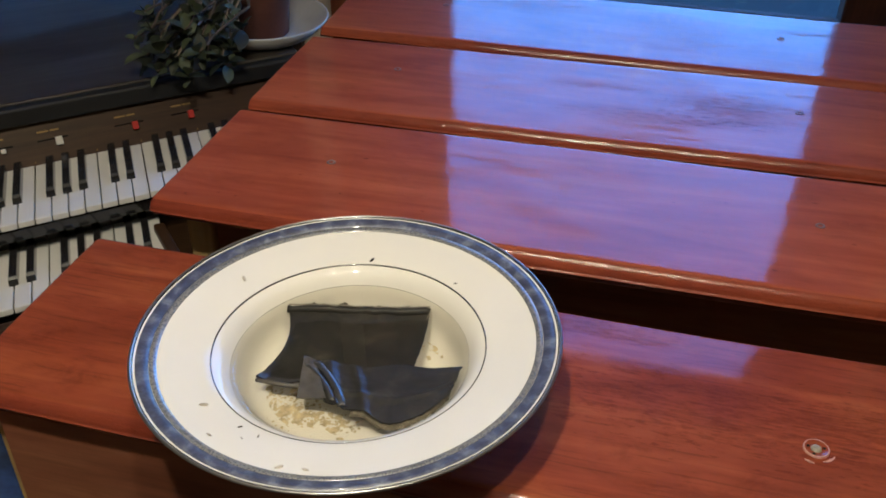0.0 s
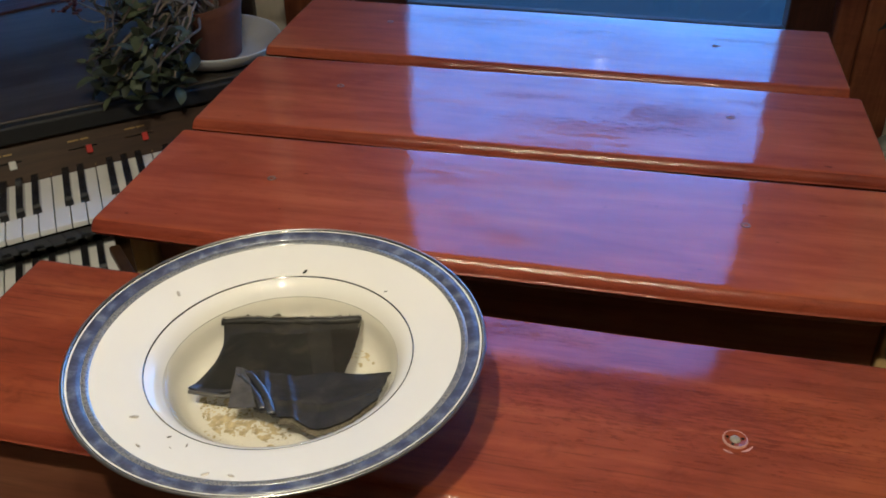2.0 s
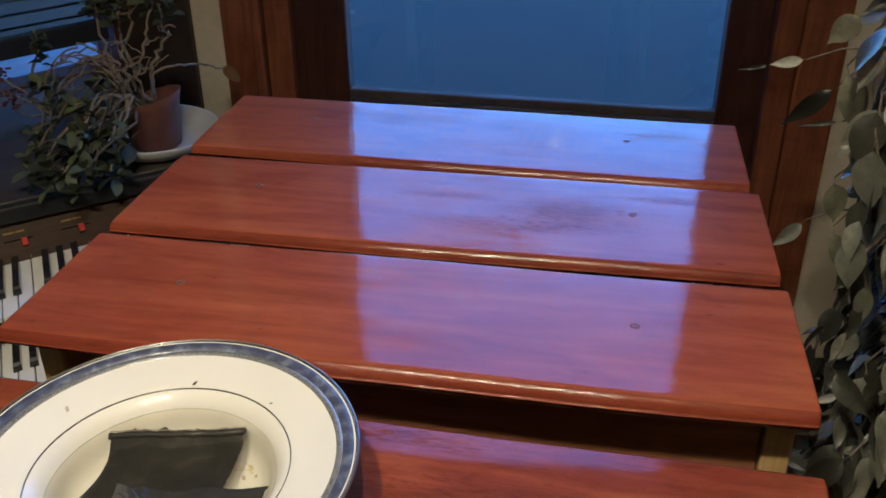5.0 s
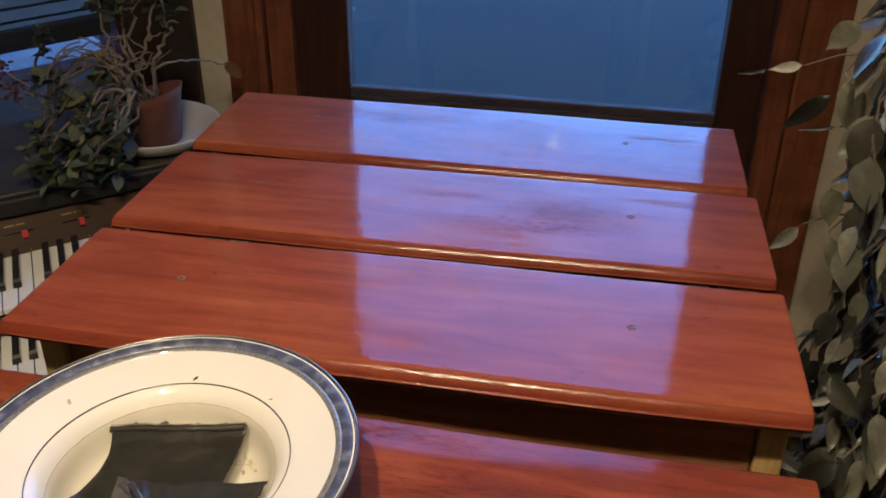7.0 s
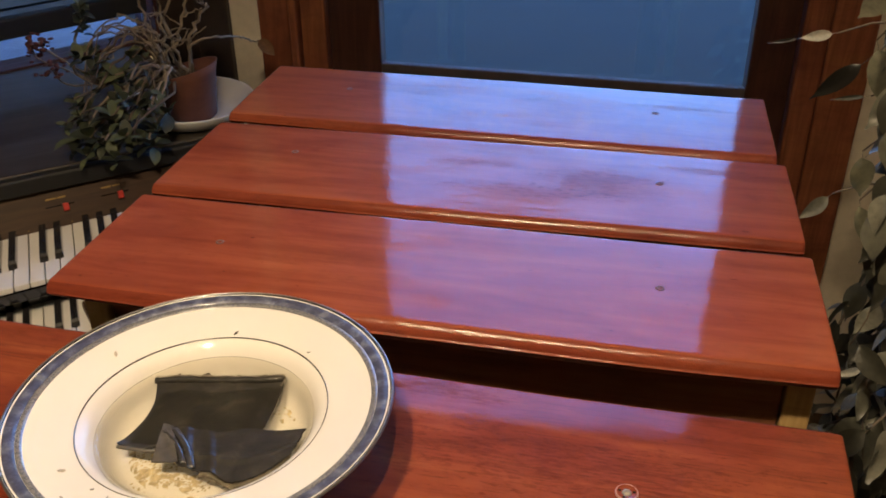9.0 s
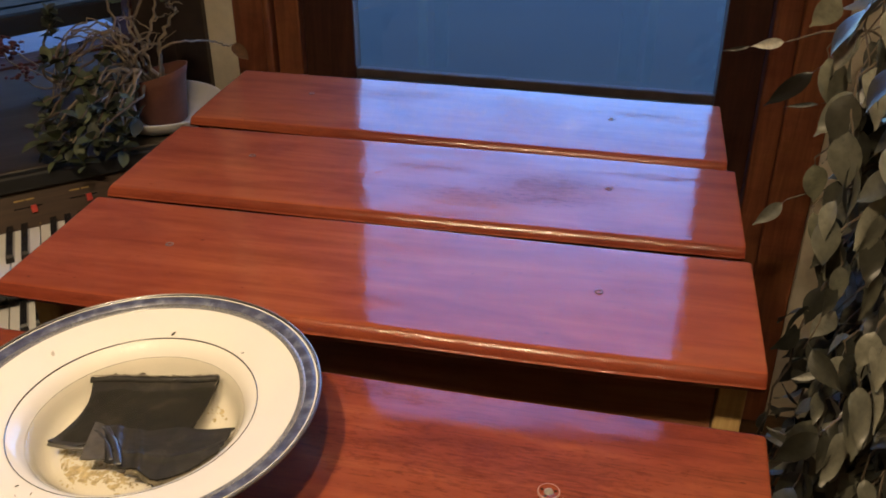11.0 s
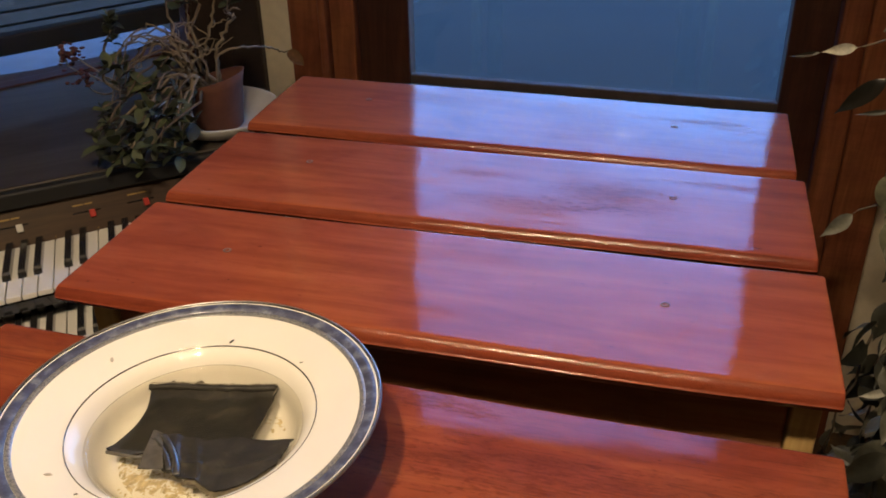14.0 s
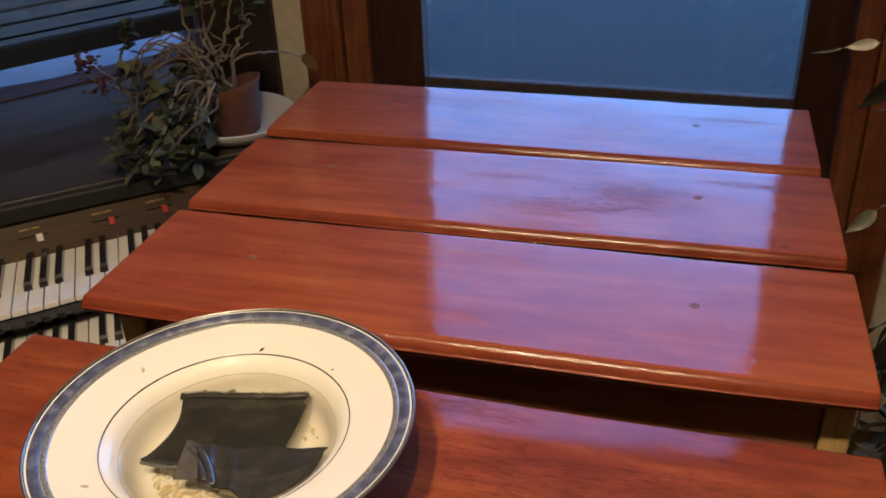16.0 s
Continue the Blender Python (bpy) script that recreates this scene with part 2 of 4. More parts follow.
FIGLEAF = leaf_material("fig_leaf", (0.128, 0.128, 0.096), (0.33, 0.325, 0.26), 0.36)
# Outer fig leaves: highlight, lit side and shade painted into three leaf colours.
PALELEAF = leaf_material("pale_fig_leaf", (0.40, 0.40, 0.33), (0.50, 0.49, 0.42), 0.5)
KHAKILEAF = leaf_material("khaki_fig_leaf", (0.200, 0.196, 0.132), (0.265, 0.258, 0.180), 0.45)
SHADOWFIGLEAF = leaf_material("shaded_glossy_fig_leaf", (0.030, 0.032, 0.026), (0.052, 0.055, 0.042), 0.34)
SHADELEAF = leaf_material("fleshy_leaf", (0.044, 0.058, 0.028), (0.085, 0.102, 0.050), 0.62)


def glass_material(name, colour=(1, 1, 1), rough=0.0, ior=1.55):
    m, n, l, b = node_material(name, colour, rough)
    b.inputs["Transmission Weight"].default_value = 1.0
    b.inputs["IOR"].default_value = ior
    return m


PANE = glass_material("window_pane", (0.93, 0.97, 0.97), ior=1.6)


def band_material():
    """Navy transfer band with paler clouded blots, more or less evenly spaced round the rim."""
    m, n, l, b = node_material("navy_marbled_band", (0.03, 0.05, 0.14), 0.45, 0, 0.28, 0.06)
    v = coords(n, l)
    turn = n.new("ShaderNodeTexGradient")
    turn.gradient_type = "RADIAL"
    l.new(v, turn.inputs["Vector"])
    wobble = noise_tex(n, l, v, 45, 2, 0.5)
    wave = n.new("ShaderNodeMath")
    wave.operation = "SINE"
    l.new(scaled(n, l, turn.outputs["Fac"], 2 * math.pi * 44, scaled(n, l, wobble, 7.0, 0.0)), wave.inputs[0])
    big = noise_tex(n, l, v, 140, 3, 0.6, 0.6)
    level = scaled(n, l, wave.outputs[0], 0.13, big)
    small = noise_tex(n, l, v, 420, 3, 0.6)
    c = ramp(n, l, level, (0.34, (0.040, 0.045, 0.084)), (0.50, (0.058, 0.066, 0.116)), (0.60, (0.088, 0.100, 0.158)), (0.72, (0.14, 0.155, 0.21)))
    c2 = ramp(n, l, small, (0.3, grey(0.78)), (0.7, grey(1.22)))
    l.new(mixed(n, l, 1.0, c, c2, "MULTIPLY"), b.inputs["Base Color"])
    return m


def dotted_material():
    """Fine dark dots in rows on pale grey glaze."""
    m, n, l, b = node_material("grey_dotted_glaze", (0.16, 0.17, 0.20), 0.3, 0, 1.0, 0.03)
    dots = n.new("ShaderNodeTexVoronoi")
    dots.inputs["Scale"].default_value = 900
    l.new(coords(n, l), dots.inputs["Vector"])
    c = ramp(n, l, dots.outputs["Distance"], (0.25, (0.045, 0.05, 0.075)), (0.60, (0.20, 0.20, 0.20)))
    l.new(c, b.inputs["Base Color"])
    return m


BAND = band_material()
NAVYLINE = plain("navy_line_glaze", (0.018, 0.018, 0.026), 0.25, 0, 1.0, 0.1, 60, 0.0, 0.03)
GREYLINE = dotted_material()
SILVER = plain("silvered_lip", (0.32, 0.31, 0.30), 0.30, 0.9, 0, 0.12, 80, 0.0)


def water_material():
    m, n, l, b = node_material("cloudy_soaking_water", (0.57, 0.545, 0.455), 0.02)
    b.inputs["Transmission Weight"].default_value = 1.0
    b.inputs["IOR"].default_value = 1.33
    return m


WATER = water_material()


def kelp_material():
    m, n, l, b = node_material("wet_black_kelp", (0.016, 0.015, 0.013), 0.55, 0, 0.30, 0.06, 0.16)
    v = coords(n, l, (1, 1, 1))
    f = noise_tex(n, l, v, 55, 5, 0.6, 0.8)
    c = ramp(n, l, f, (0.35, (0.018, 0.017, 0.015)), (0.55, (0.026, 0.024, 0.020)), (0.75, (0.050, 0.044, 0.034)))
    l.new(c, b.inputs["Base Color"])
    g = noise_tex(n, l, v, 160, 4, 0.6)
    bump(n, l, b, g, 0.25, 0.001, coat=True)
    return m


KELP = kelp_material()
WETKELP = plain("glossy_wet_kelp", (0.030, 0.028, 0.025), 0.5, 0, 1.0, 0.3, 160, 0.2, 0.10)
FLAP = plain("brown_kelp_flap", (0.075, 0.068, 0.056), 0.5, 0, 0.4, 0.3, 120, 0.3, 0.12)
CRUST = plain("dry_kelp_crust", (0.13, 0.11, 0.08), 0.7, 0, 0, 0.5, 300, 0.6)
PALECRUST = plain("pale_kelp_membrane", (0.24, 0.21, 0.16), 0.5, 0, 0.2, 0.4, 260, 0.4)
SPECK = plain("grey_brown_speck", (0.47, 0.43, 0.37), 0.8, 0, 0, 0.3, 200, 0.2)
CRUMB = plain("brown_kelp_crumb", (0.52, 0.43, 0.27), 0.8, 0, 0, 0.4, 200, 0.4)
GROUND = plain("wet_dusk_ground", (0.026, 0.0130, 0.0035), 0.9, 0, 0, 0.3, 2.0, 0.2)
OUTERSILL = plain("outer_sill_paint", (0.33, 0.37, 0.41), 0.7, 0, 0, 0.15, 20, 0.2)
SKYSCREEN = plain("sky_screen_plaster", (0.080, 0.080, 0.075), 0.9, 0, 0, 0.15, 3, 0.2)
CLOTH = plain("blue_patterned_cloth", (0.03, 0.06, 0.16), 0.9, 0, 0, 0.7, 35, 0.5)


# ---- mesh helpers ----
def part(name, bm, material, parent=None, label="", smooth=False):
    me = bpy.data.meshes.new(name)
    bm.normal_update()
    bm.to_mesh(me)
    bm.free()
    for m in material if isinstance(material, (list, tuple)) else (material,):
        me.materials.append(m)
    if smooth:
        me.polygons.foreach_set("use_smooth", [True] * len(me.polygons))
    ob = new(name, me)
    if parent is not None:
        ob.parent = parent
    if label:
        ob["label"] = label
    return ob


def thing(name, m, label, category, group="", kind=""):
    ob = new(name)
    ob.matrix_world = m
    return tagged(ob, label, category, group, kind)


def slab(x0, x1, y0, y1, z0, z1, bevel=0.0, seg=2, bm=None):
    own = bm or bmesh.new()
    r = bmesh.ops.create_cube(own, size=1.0)
    for v in r["verts"]:
        v.co = Vector((x0 + (v.co.x + 0.5) * (x1 - x0), y0 + (v.co.y + 0.5) * (y1 - y0), z0 + (v.co.z + 0.5) * (z1 - z0)))
    if bevel:
        edges = list({e for v in r["verts"] for e in v.link_edges})
        bmesh.ops.bevel(own, geom=edges, offset=bevel, segments=seg, affect="EDGES", profile=0.5)
    return own


def lathe(profile, steps=64, closed=False):
    bm = bmesh.new()
    rings = []
    for r, z in profile:
        if r < 1e-6:
            rings.append([bm.verts.new((0, 0, z))])
        else:
            rings.append([bm.verts.new((r * math.cos(2 * math.pi * k / steps), r * math.sin(2 * math.pi * k / steps), z)) for k in range(steps)])
    for a, b in zip(rings, rings[1:]):
        for k in range(steps):
            j = (k + 1) % steps
            if len(a) == 1 and len(b) == 1:
                continue
            if len(a) == 1:
                bm.faces.new((a[0], b[j], b[k]))
            elif len(b) == 1:
                bm.faces.new((a[k], a[j], b[0]))
            else:
                bm.faces.new((a[k], a[j], b[j], b[k]))
    bmesh.ops.recalc_face_normals(bm, faces=bm.faces[:])
    return bm


def tube(points, radii, sides=7, bm=None):
    own = bm or bmesh.new()
    rings = []
    for i, p in enumerate(points):
        p = Vector(p)
        d = Vector(points[min(i + 1, len(points) - 1)]) - Vector(points[max(i - 1, 0)])
        q = d.to_track_quat("Z", "Y")
        rings.append([own.verts.new(p + q @ Vector((radii[i] * math.cos(2 * math.pi * k / sides), radii[i] * math.sin(2 * math.pi * k / sides), 0))) for k in range(sides)])
    for a, b in zip(rings, rings[1:]):
        for k in range(sides):
            j = (k + 1) % sides
            own.faces.new((a[k], a[j], b[j], b[k]))
    own.faces.new(rings[0][::-1])
    own.faces.new(rings[-1])
    return own


# ---- the room ----
DOOR_Y = 1.09
WIN = Vector((-0.30, 1.10, 0))
WANG = radians(52)
# walls
tagged(part("floor", slab(-2.2, 3.0, -3.0, 1.2, -0.05, 0.0), FLOORWOOD), "dark varnished wooden floor boards", "floor", kind="structure")
tagged(part("ceiling", slab(-2.4, 3.1, -3.1, 1.35, 2.50, 2.58), CEILING), "plain white painted ceiling", "ceiling", kind="structure")
DX0, DX1, DZ1 = -0.184, 0.915, 2.08     # the opening with its casing
bm = slab(DX1, 3.1, DOOR_Y, DOOR_Y + 0.14, 0, 2.5)
slab(-0.42, DX0, DOOR_Y, DOOR_Y + 0.14, 0, 2.5, bm=bm)
slab(DX0, DX1, DOOR_Y, DOOR_Y + 0.14, DZ1, 2.5, bm=bm)
north = part("wall_north", bm, CREAM)
tagged(north, "cream plastered wall round the glazed door", "wall", kind="structure")
tagged(part("wall_east", slab(3.0, 3.12, -3.0, 1.23, 0, 2.5), CREAM), "plain cream plastered wall", "wall", kind="structure")
tagged(part("wall_south", slab(-2.2, 3.0, -3.12, -3.0, 0, 2.5), CREAM), "plain cream plastered wall", "wall", kind="structure")
tagged(part("wall_west", slab(-2.32, -2.2, -3.0, -1.2, 0, 2.5), CREAM), "plain cream plastered wall", "wall", kind="structure")


def on_window(ob):
    """Window-wall frame: x runs back from the corner along the wall, y outwards."""
    ob.matrix_world = Matrix.Translation(WIN) @ Matrix.Rotation(WANG, 4, "Z")
    return ob


SILLZ = TABLE - 0.165
WX0, WX1 = -1.75, -0.055
bm = slab(-3.1, WX0, 0.0, 0.16, 0, 2.5)
slab(WX1, 0.03, 0.0, 0.16, 0, 2.5, bm=bm)
slab(WX0, WX1, 0.0, 0.16, 0, SILLZ - 0.03, bm=bm)
slab(WX0, WX1, 0.0, 0.16, 2.15, 2.5, bm=bm)
on_window(tagged(part("wall_west_window", bm, CREAM), "cream plastered wall with a wide window", "wall", kind="structure"))

win = on_window(thing("window_1", Matrix(), "dark-framed window behind a venetian blind", "window", kind="structure"))
bm = slab(WX1 - 0.055, WX1, 0.0, 0.09, SILLZ - 0.03, 2.15, 0.004)
part("window_frame", bm, DOORWOOD, win)
part("window_frame", slab(WX1 - 0.05, 0.012, -0.009, -0.001, 0.0, 2.2, 0.002), DARKTRIM, win, "dark flat architrave beside the window")
part("window_frame", slab(WX0, WX0 + 0.055, 0.0, 0.09, SILLZ - 0.03, 2.15, 0.004), DOORWOOD, win)
part("window_frame", slab(WX0 + 0.055, WX1 - 0.055, 0.03, 0.09, SILLZ - 0.03, SILLZ + 0.004, 0.002), DOORWOOD, win)
part("window_frame", slab(WX0 + 0.055, WX1 - 0.055, 0.03, 0.09, 2.08, 2.15, 0.004), DOORWOOD, win)
pane = part("pane", slab(WX0 + 0.055, WX1 - 0.055, 0.055, 0.061, SILLZ + 0.001, 2.09), PANE, win)
pane.visible_shadow = False

blind = on_window(thing("venetian_blind", Matrix(), "dark venetian blind, let down to just above the sill", "blind"))
BZ = TABLE - 0.095
bm = slab(WX0 + 0.07, WX1 - 0.07, -0.005, 0.020, BZ - 0.004, BZ + 0.030, 0.003)
part("bottom_rail", bm, BLACKRAIL, blind)
part("headrail", slab(WX0 + 0.07, WX1 - 0.07, -0.01, 0.028, 2.09, 2.13, 0.003), DOORWOOD, blind)
bm = bmesh.new()
ln = WX1 - WX0 - 0.15
cols = 4
rows_ = []
for k in range(cols + 1):
    f = k / cols - 0.5
    rows_.append([bm.verts.new((-ln / 2, f * 0.024, -0.010 * f * f * 1.2)), bm.verts.new((ln / 2, f * 0.024, -0.010 * f * f * 1.2))])
for a, b in zip(rows_, rows_[1:]):
    bm.faces.new((a[0], a[1], b[1], b[0]))
bmesh.ops.solidify(bm, geom=bm.faces[:], thickness=0.0008)
first = part("slat", bm, BLINDSLAT, blind, smooth=True)
first.matrix_local = pose((WX0 + WX1) / 2, 0.008, BZ + 0.045, -11, 0, 0)
for k in range(1, 54):
    s = new("slat", first.data)
    s.parent = blind
    s.matrix_local = pose((WX0 + WX1) / 2, 0.008, BZ + 0.045 + 0.0222 * k, -11 + random.uniform(-1.0, 1.0), 0, 0)
for x in (WX1 - 0.62, WX0 + 0.3):
    part("ladder_cord", slab(x, x + 0.002, -0.005, -0.003, BZ, 2.1), BLINDSLAT, blind)

part("outer_sill", slab(WX0, WX1, 0.092, 0.30, SILLZ - 0.045, SILLZ - 0.012, 0.004), OUTERSILL, win, "pale grey outer sill")
# Added wall: holds sky light back from the window, backs the blind's slats.
gw = on_window(tagged(part("garden_wall", slab(-9, 1.0, 1.8, 2.0, -0.25, 3.2), SKYSCREEN), "plain grey wall added outside the window to hold back sky light", "wall", kind="structure"))

jamb = part("trim", slab(-0.315, -0.250, 1.068, 1.0885, 0.0, 2.2, 0.003), DARKTRIM)
tagged(jamb, "dark-stained wooden trim board in the corner beside the window", "trim", kind="structure")

# glazed door
door = thing("door_1", Matrix(), "dark-stained glazed door, closed, blue dusk outside", "door", kind="structure")
GX0, GX1, GZ0, GZ1 = 0.043, 0.715, TABLE - 0.195, 1.97
part("stile", slab(-0.055, GX0, DOOR_Y - 0.01, DOOR_Y + 0.035, 0.01, 2.0, 0.003), DOORWOOD, door)
part("stile", slab(GX1, 0.790, DOOR_Y - 0.01, DOOR_Y + 0.035, 0.01, 2.0, 0.003), DOORWOOD, door)
part("bottom_rail", slab(GX0, GX1, DOOR_Y - 0.008, DOOR_Y + 0.033, 0.01, GZ0 - 0.02, 0.003), DOORWOOD, door)
part("top_rail", slab(GX0, GX1, DOOR_Y - 0.008, DOOR_Y + 0.033, GZ1, 2.0, 0.003), DOORWOOD, door)
part("glazing_bead", slab(GX0, GX1, DOOR_Y - 0.011, DOOR_Y + 0.009, GZ0 - 0.018, GZ0, 0.003), DARKBEAD, door, "dark grey glazing bead along the lower edge")
gl = part("pane", slab(GX0 - 0.005, GX1 + 0.005, DOOR_Y + 0.010, DOOR_Y + 0.015, GZ0 - 0.005, GZ1 + 0.005), PANE, door)
gl.visible_shadow = False
frame_ob = thing("door_frame", Matrix(), "reddish varnished wooden door frame with moulded casing", "door frame", kind="structure")
part("casing", slab(DX0, -0.125, DOOR_Y - 0.035, DOOR_Y + 0.06, 0, 2.08, 0.004), FRAMEWOOD, frame_ob)
part("moulding", slab(-0.123, -0.108, DOOR_Y - 0.045, DOOR_Y + 0.05, 0, 2.08, 0.005, 3), FRAMEWOOD, frame_ob)
part("moulding", slab(-0.106, -0.058, DOOR_Y - 0.025, DOOR_Y + 0.05, 0, 2.04, 0.004), FRAMEWOOD, frame_ob)
part("casing", slab(0.793, 0.838, DOOR_Y - 0.025, DOOR_Y + 0.05, 0, 2.04, 0.006, 3), FRAMEWOOD, frame_ob)
part("casing", slab(0.8385, DX1, DOOR_Y - 0.028, DOOR_Y + 0.06, 0, 2.08, 0.004), FRAMEWOOD, frame_ob)
part("casing", slab(-0.106, 0.835, DOOR_Y - 0.035, DOOR_Y + 0.06, 2.005, 2.08, 0.004), FRAMEWOOD, frame_ob)

# the table is not level with the house: door, frame and wall lean a little against it
LEAN = Matrix(((1, 0, -0.026, 0.026 * (TABLE - 0.10)), (0, 1, 0, 0), (0, 0, 1, 0), (0, 0, 0, 1)))
for ob in [north, jamb] + list(door.children) + list(frame_ob.children):
    ob.data.transform(LEAN)

# outside
tagged(part("ground", slab(-600, 600, 1.26, 900, -0.35, -0.25), GROUND), "dim bluish ground outside at dusk", "ground", kind="structure")


# ---- boards ----
def warp(x, y, w, wobble):
    """How far a plank's face stands above level at a place on it."""
    return wobble * 0.0003 * math.sin(7 * x + 3 * wobble) + 0.0003 * math.sin(14 * x + y * 30 + wobble) - 0.0004 * ((y / w - 0.5) * 2) ** 2


def board(x0, x1, y0, y1, thick, wobble, crown=0.0, slant=0.0):
    bm = bmesh.new()
    n = 36
    prof = []
    # section across y: rounded long edges
    rr = 0.0115
    w = y1 - y0
    for a in range(0, 6):
        t = math.pi / 2 * a / 5
        prof.append((0.8 * (rr - rr * math.cos(t)), -rr + rr * math.sin(t)))
    back = [(0.55 * a, 0.6 * b) for a, b in prof]
    up = [(p[0], p[1]) for p in prof] + [(0.8 * rr + 0.0012, 0.0), (0.8 * rr + 0.004, 0.0)] + [(w * f, 0.0) for f in (0.3, 0.5, 0.7, 0.76, 0.80, 0.84, 0.88, 0.92, 0.95)] + [(w - 0.44 * rr - 0.003, 0.0), (w - 0.44 * rr - 0.001, 0.0)] + [(w - p[0], p[1]) for p in back[::-1]]
    ur = 0.42 * thick
    under = [(ur - ur * math.cos(math.pi / 2 * k / 4), -thick + ur - ur * math.sin(math.pi / 2 * k / 4)) for k in range(5)]
    low = [(w, -thick + 0.003), (w - 0.003, -thick)] + under[::-1]
    loop = up + low
    rings = []
    ends = [(0.0, 0.0022), (0.0006, 0.0010), (0.0016, 0.0003), (0.004, 0.0), (0.008, 0.0)]
    xs = [(x0 + e, s) for e, s in ends] + [(x0 + 0.008 + (x1 - x0 - 0.016) * k / n, 0) for k in range(1, n)] + [(x1 - e, s) for e, s in ends[::-1]]
    for x, s in xs:
        ring = []
        for y, z in loop:
            yy = s * 0.8 + y * (w - 1.6 * s) / w
            slim = (0.72 + 0.28 * min(1.0, max(0.0, (x - x0) / 0.20))) * (0.88 + 0.12 * min(1.0, max(0.0, (x1 - x) / 0.10)))
            zz = (-thick / 2 + (z + thick / 2) * (1 - 1.0 * s / 0.03)) * slim
            dz = warp(x, y, w, wobble) - crown * max(0.0, y - 0.74 * w) ** 2 * (1 if z > -0.01 else 0)
            dy = 0.0008 * math.sin(17 * x + wobble * 2)
            ring.append(bm.verts.new((x + slant * y / w * (x1 - x) / (x1 - x0), y0 + yy + dy, zz + dz)))
        rings.append(ring)
    m = len(loop)
    for a, b in zip(rings, rings[1:]):
        for k in range(m):
            j = (k + 1) % m
            f = bm.faces.new((a[k], b[k], b[j], a[j]))
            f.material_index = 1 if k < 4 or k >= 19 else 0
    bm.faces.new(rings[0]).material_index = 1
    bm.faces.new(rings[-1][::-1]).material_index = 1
    bmesh.ops.recalc_face_normals(bm, faces=bm.faces[:])
    return bm


def screw(parent, x, y, z, r=0.0038):
    bm = lathe([(0, -0.0006), (r * 0.4, -0.0006), (r * 0.5, 0.0001), (r * 0.92, 0.0002), (r, -0.0002), (r * 1.05, -0.004), (0, -0.004)], 16)
    ob = part("screw", bm, STEEL, parent, smooth=True)
    ob.location = (x, y, z)
    return ob


BT = 0.018
FALL = 0.022          # the table top rises this much per metre along x
ON_TABLE = Matrix.Translation((0.32, 0.25, TABLE)) @ Matrix.Rotation(-math.atan(FALL), 4, "Y") @ Matrix.Rotation(radians(-2.3), 4, "Z")


def to_floor(x):
    """Depth of the floor below the table top, at a place along it."""
    return -(TABLE + FALL * x)


table = thing("plank_table", ON_TABLE, "glossy red-varnished table of wide rounded planks on pine legs", "table")
PLANKS = ((-0.301, 0.320, -0.2715, -0.1025, 1.0, 0.004, 0.018), (-0.299, 0.317, -0.0880, 0.0820, 2.2, 0.004, 0.0125), (-0.2950, 0.311, 0.0955, 0.2680, 3.1, 0.002, 0.0125))
for x0, x1, y0, y1, w, sl, thick in PLANKS:
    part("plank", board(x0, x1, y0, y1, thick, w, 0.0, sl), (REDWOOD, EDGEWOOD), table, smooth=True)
for k, x, y in ((0, -0.186, -0.1795), (0, 0.1935, -0.1800), (1, -0.185, 0.0155), (1, 0.1915, 0.0095), (2, 0.1855, 0.1945), (2, -0.180, 0.2000)):
    y0, y1, w = PLANKS[k][2:5]
    screw(table, x, y, warp(x, y - y0, y1 - y0, w) + 0.0003)
for x0, y0 in ((-0.286, -0.246), (0.291, -0.246), (-0.286, 0.212), (0.286, 0.212)):
    part("leg", slab(x0, x0 + 0.021, y0, y0 + 0.034, to_floor(x0) + 0.001, -BT - 0.001, 0.002), PINE, table)
part("apron", slab(-0.264, 0.290, -0.240, -0.222, -BT - 0.10, -BT - 0.001, 0.001), APRON, table)
part("apron", slab(-0.264, 0.285, 0.222, 0.240, -BT - 0.10, -0.0135, 0.001), APRON, table)
part("side_rail", slab(-0.282, -0.266, -0.211, 0.211, -BT - 0.07, -BT - 0.001, 0.001), APRON, table)
part("side_rail", slab(0.289, 0.305, -0.211, 0.211, -BT - 0.07, -BT - 0.001, 0.001), APRON, table)

# the plank the plate stands on
DROP = 0.018
bench = thing("plank_bench", ON_TABLE @ Matrix.Translation((0, 0, -DROP)) @ Matrix.Rotation(radians(-1.3), 4, "Z"), "narrow red-varnished plank bench close against the table", "bench")
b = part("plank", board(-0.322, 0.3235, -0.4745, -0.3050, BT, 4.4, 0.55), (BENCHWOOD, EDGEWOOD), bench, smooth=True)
b.matrix_local = Matrix.Translation((0, -0.4275, 0)) @ Matrix.Rotation(radians(1.3), 4, "X") @ Matrix.Translation((0, 0.4275, 0))
for x0, y0 in ((-0.310, -0.462), (0.280, -0.462), (-0.310, -0.346), (0.280, -0.346)):
    part("leg", slab(x0, x0 + 0.030, y0, y0 + 0.034, to_floor(x0) + DROP + 0.001, -BT - 0.004, 0.002), PINE, bench)
part("apron", slab(-0.300, 0.301, -0.468, -0.4625, -BT - 0.22, -BT - 0.004, 0.001), APRON, bench)
part("apron", slab(-0.279, 0.279, -0.333, -0.318, -BT - 0.16, -BT - 0.001, 0.001), APRON, bench)
BX, BY, BZT = 0.1852, -0.3935, 0.0028
bolt = part("bolt", lathe([(0, 0.0010), (0.0016, 0.0009), (0.0028, 0.0004), (0.0032, -0.0006), (0.0032, -0.004), (0, -0.004)], 20), BOLTSTEEL, bench, "dulled grey bolt head sunk in the plank", smooth=True)
bolt.location = (BX, BY, BZT - 0.0004)
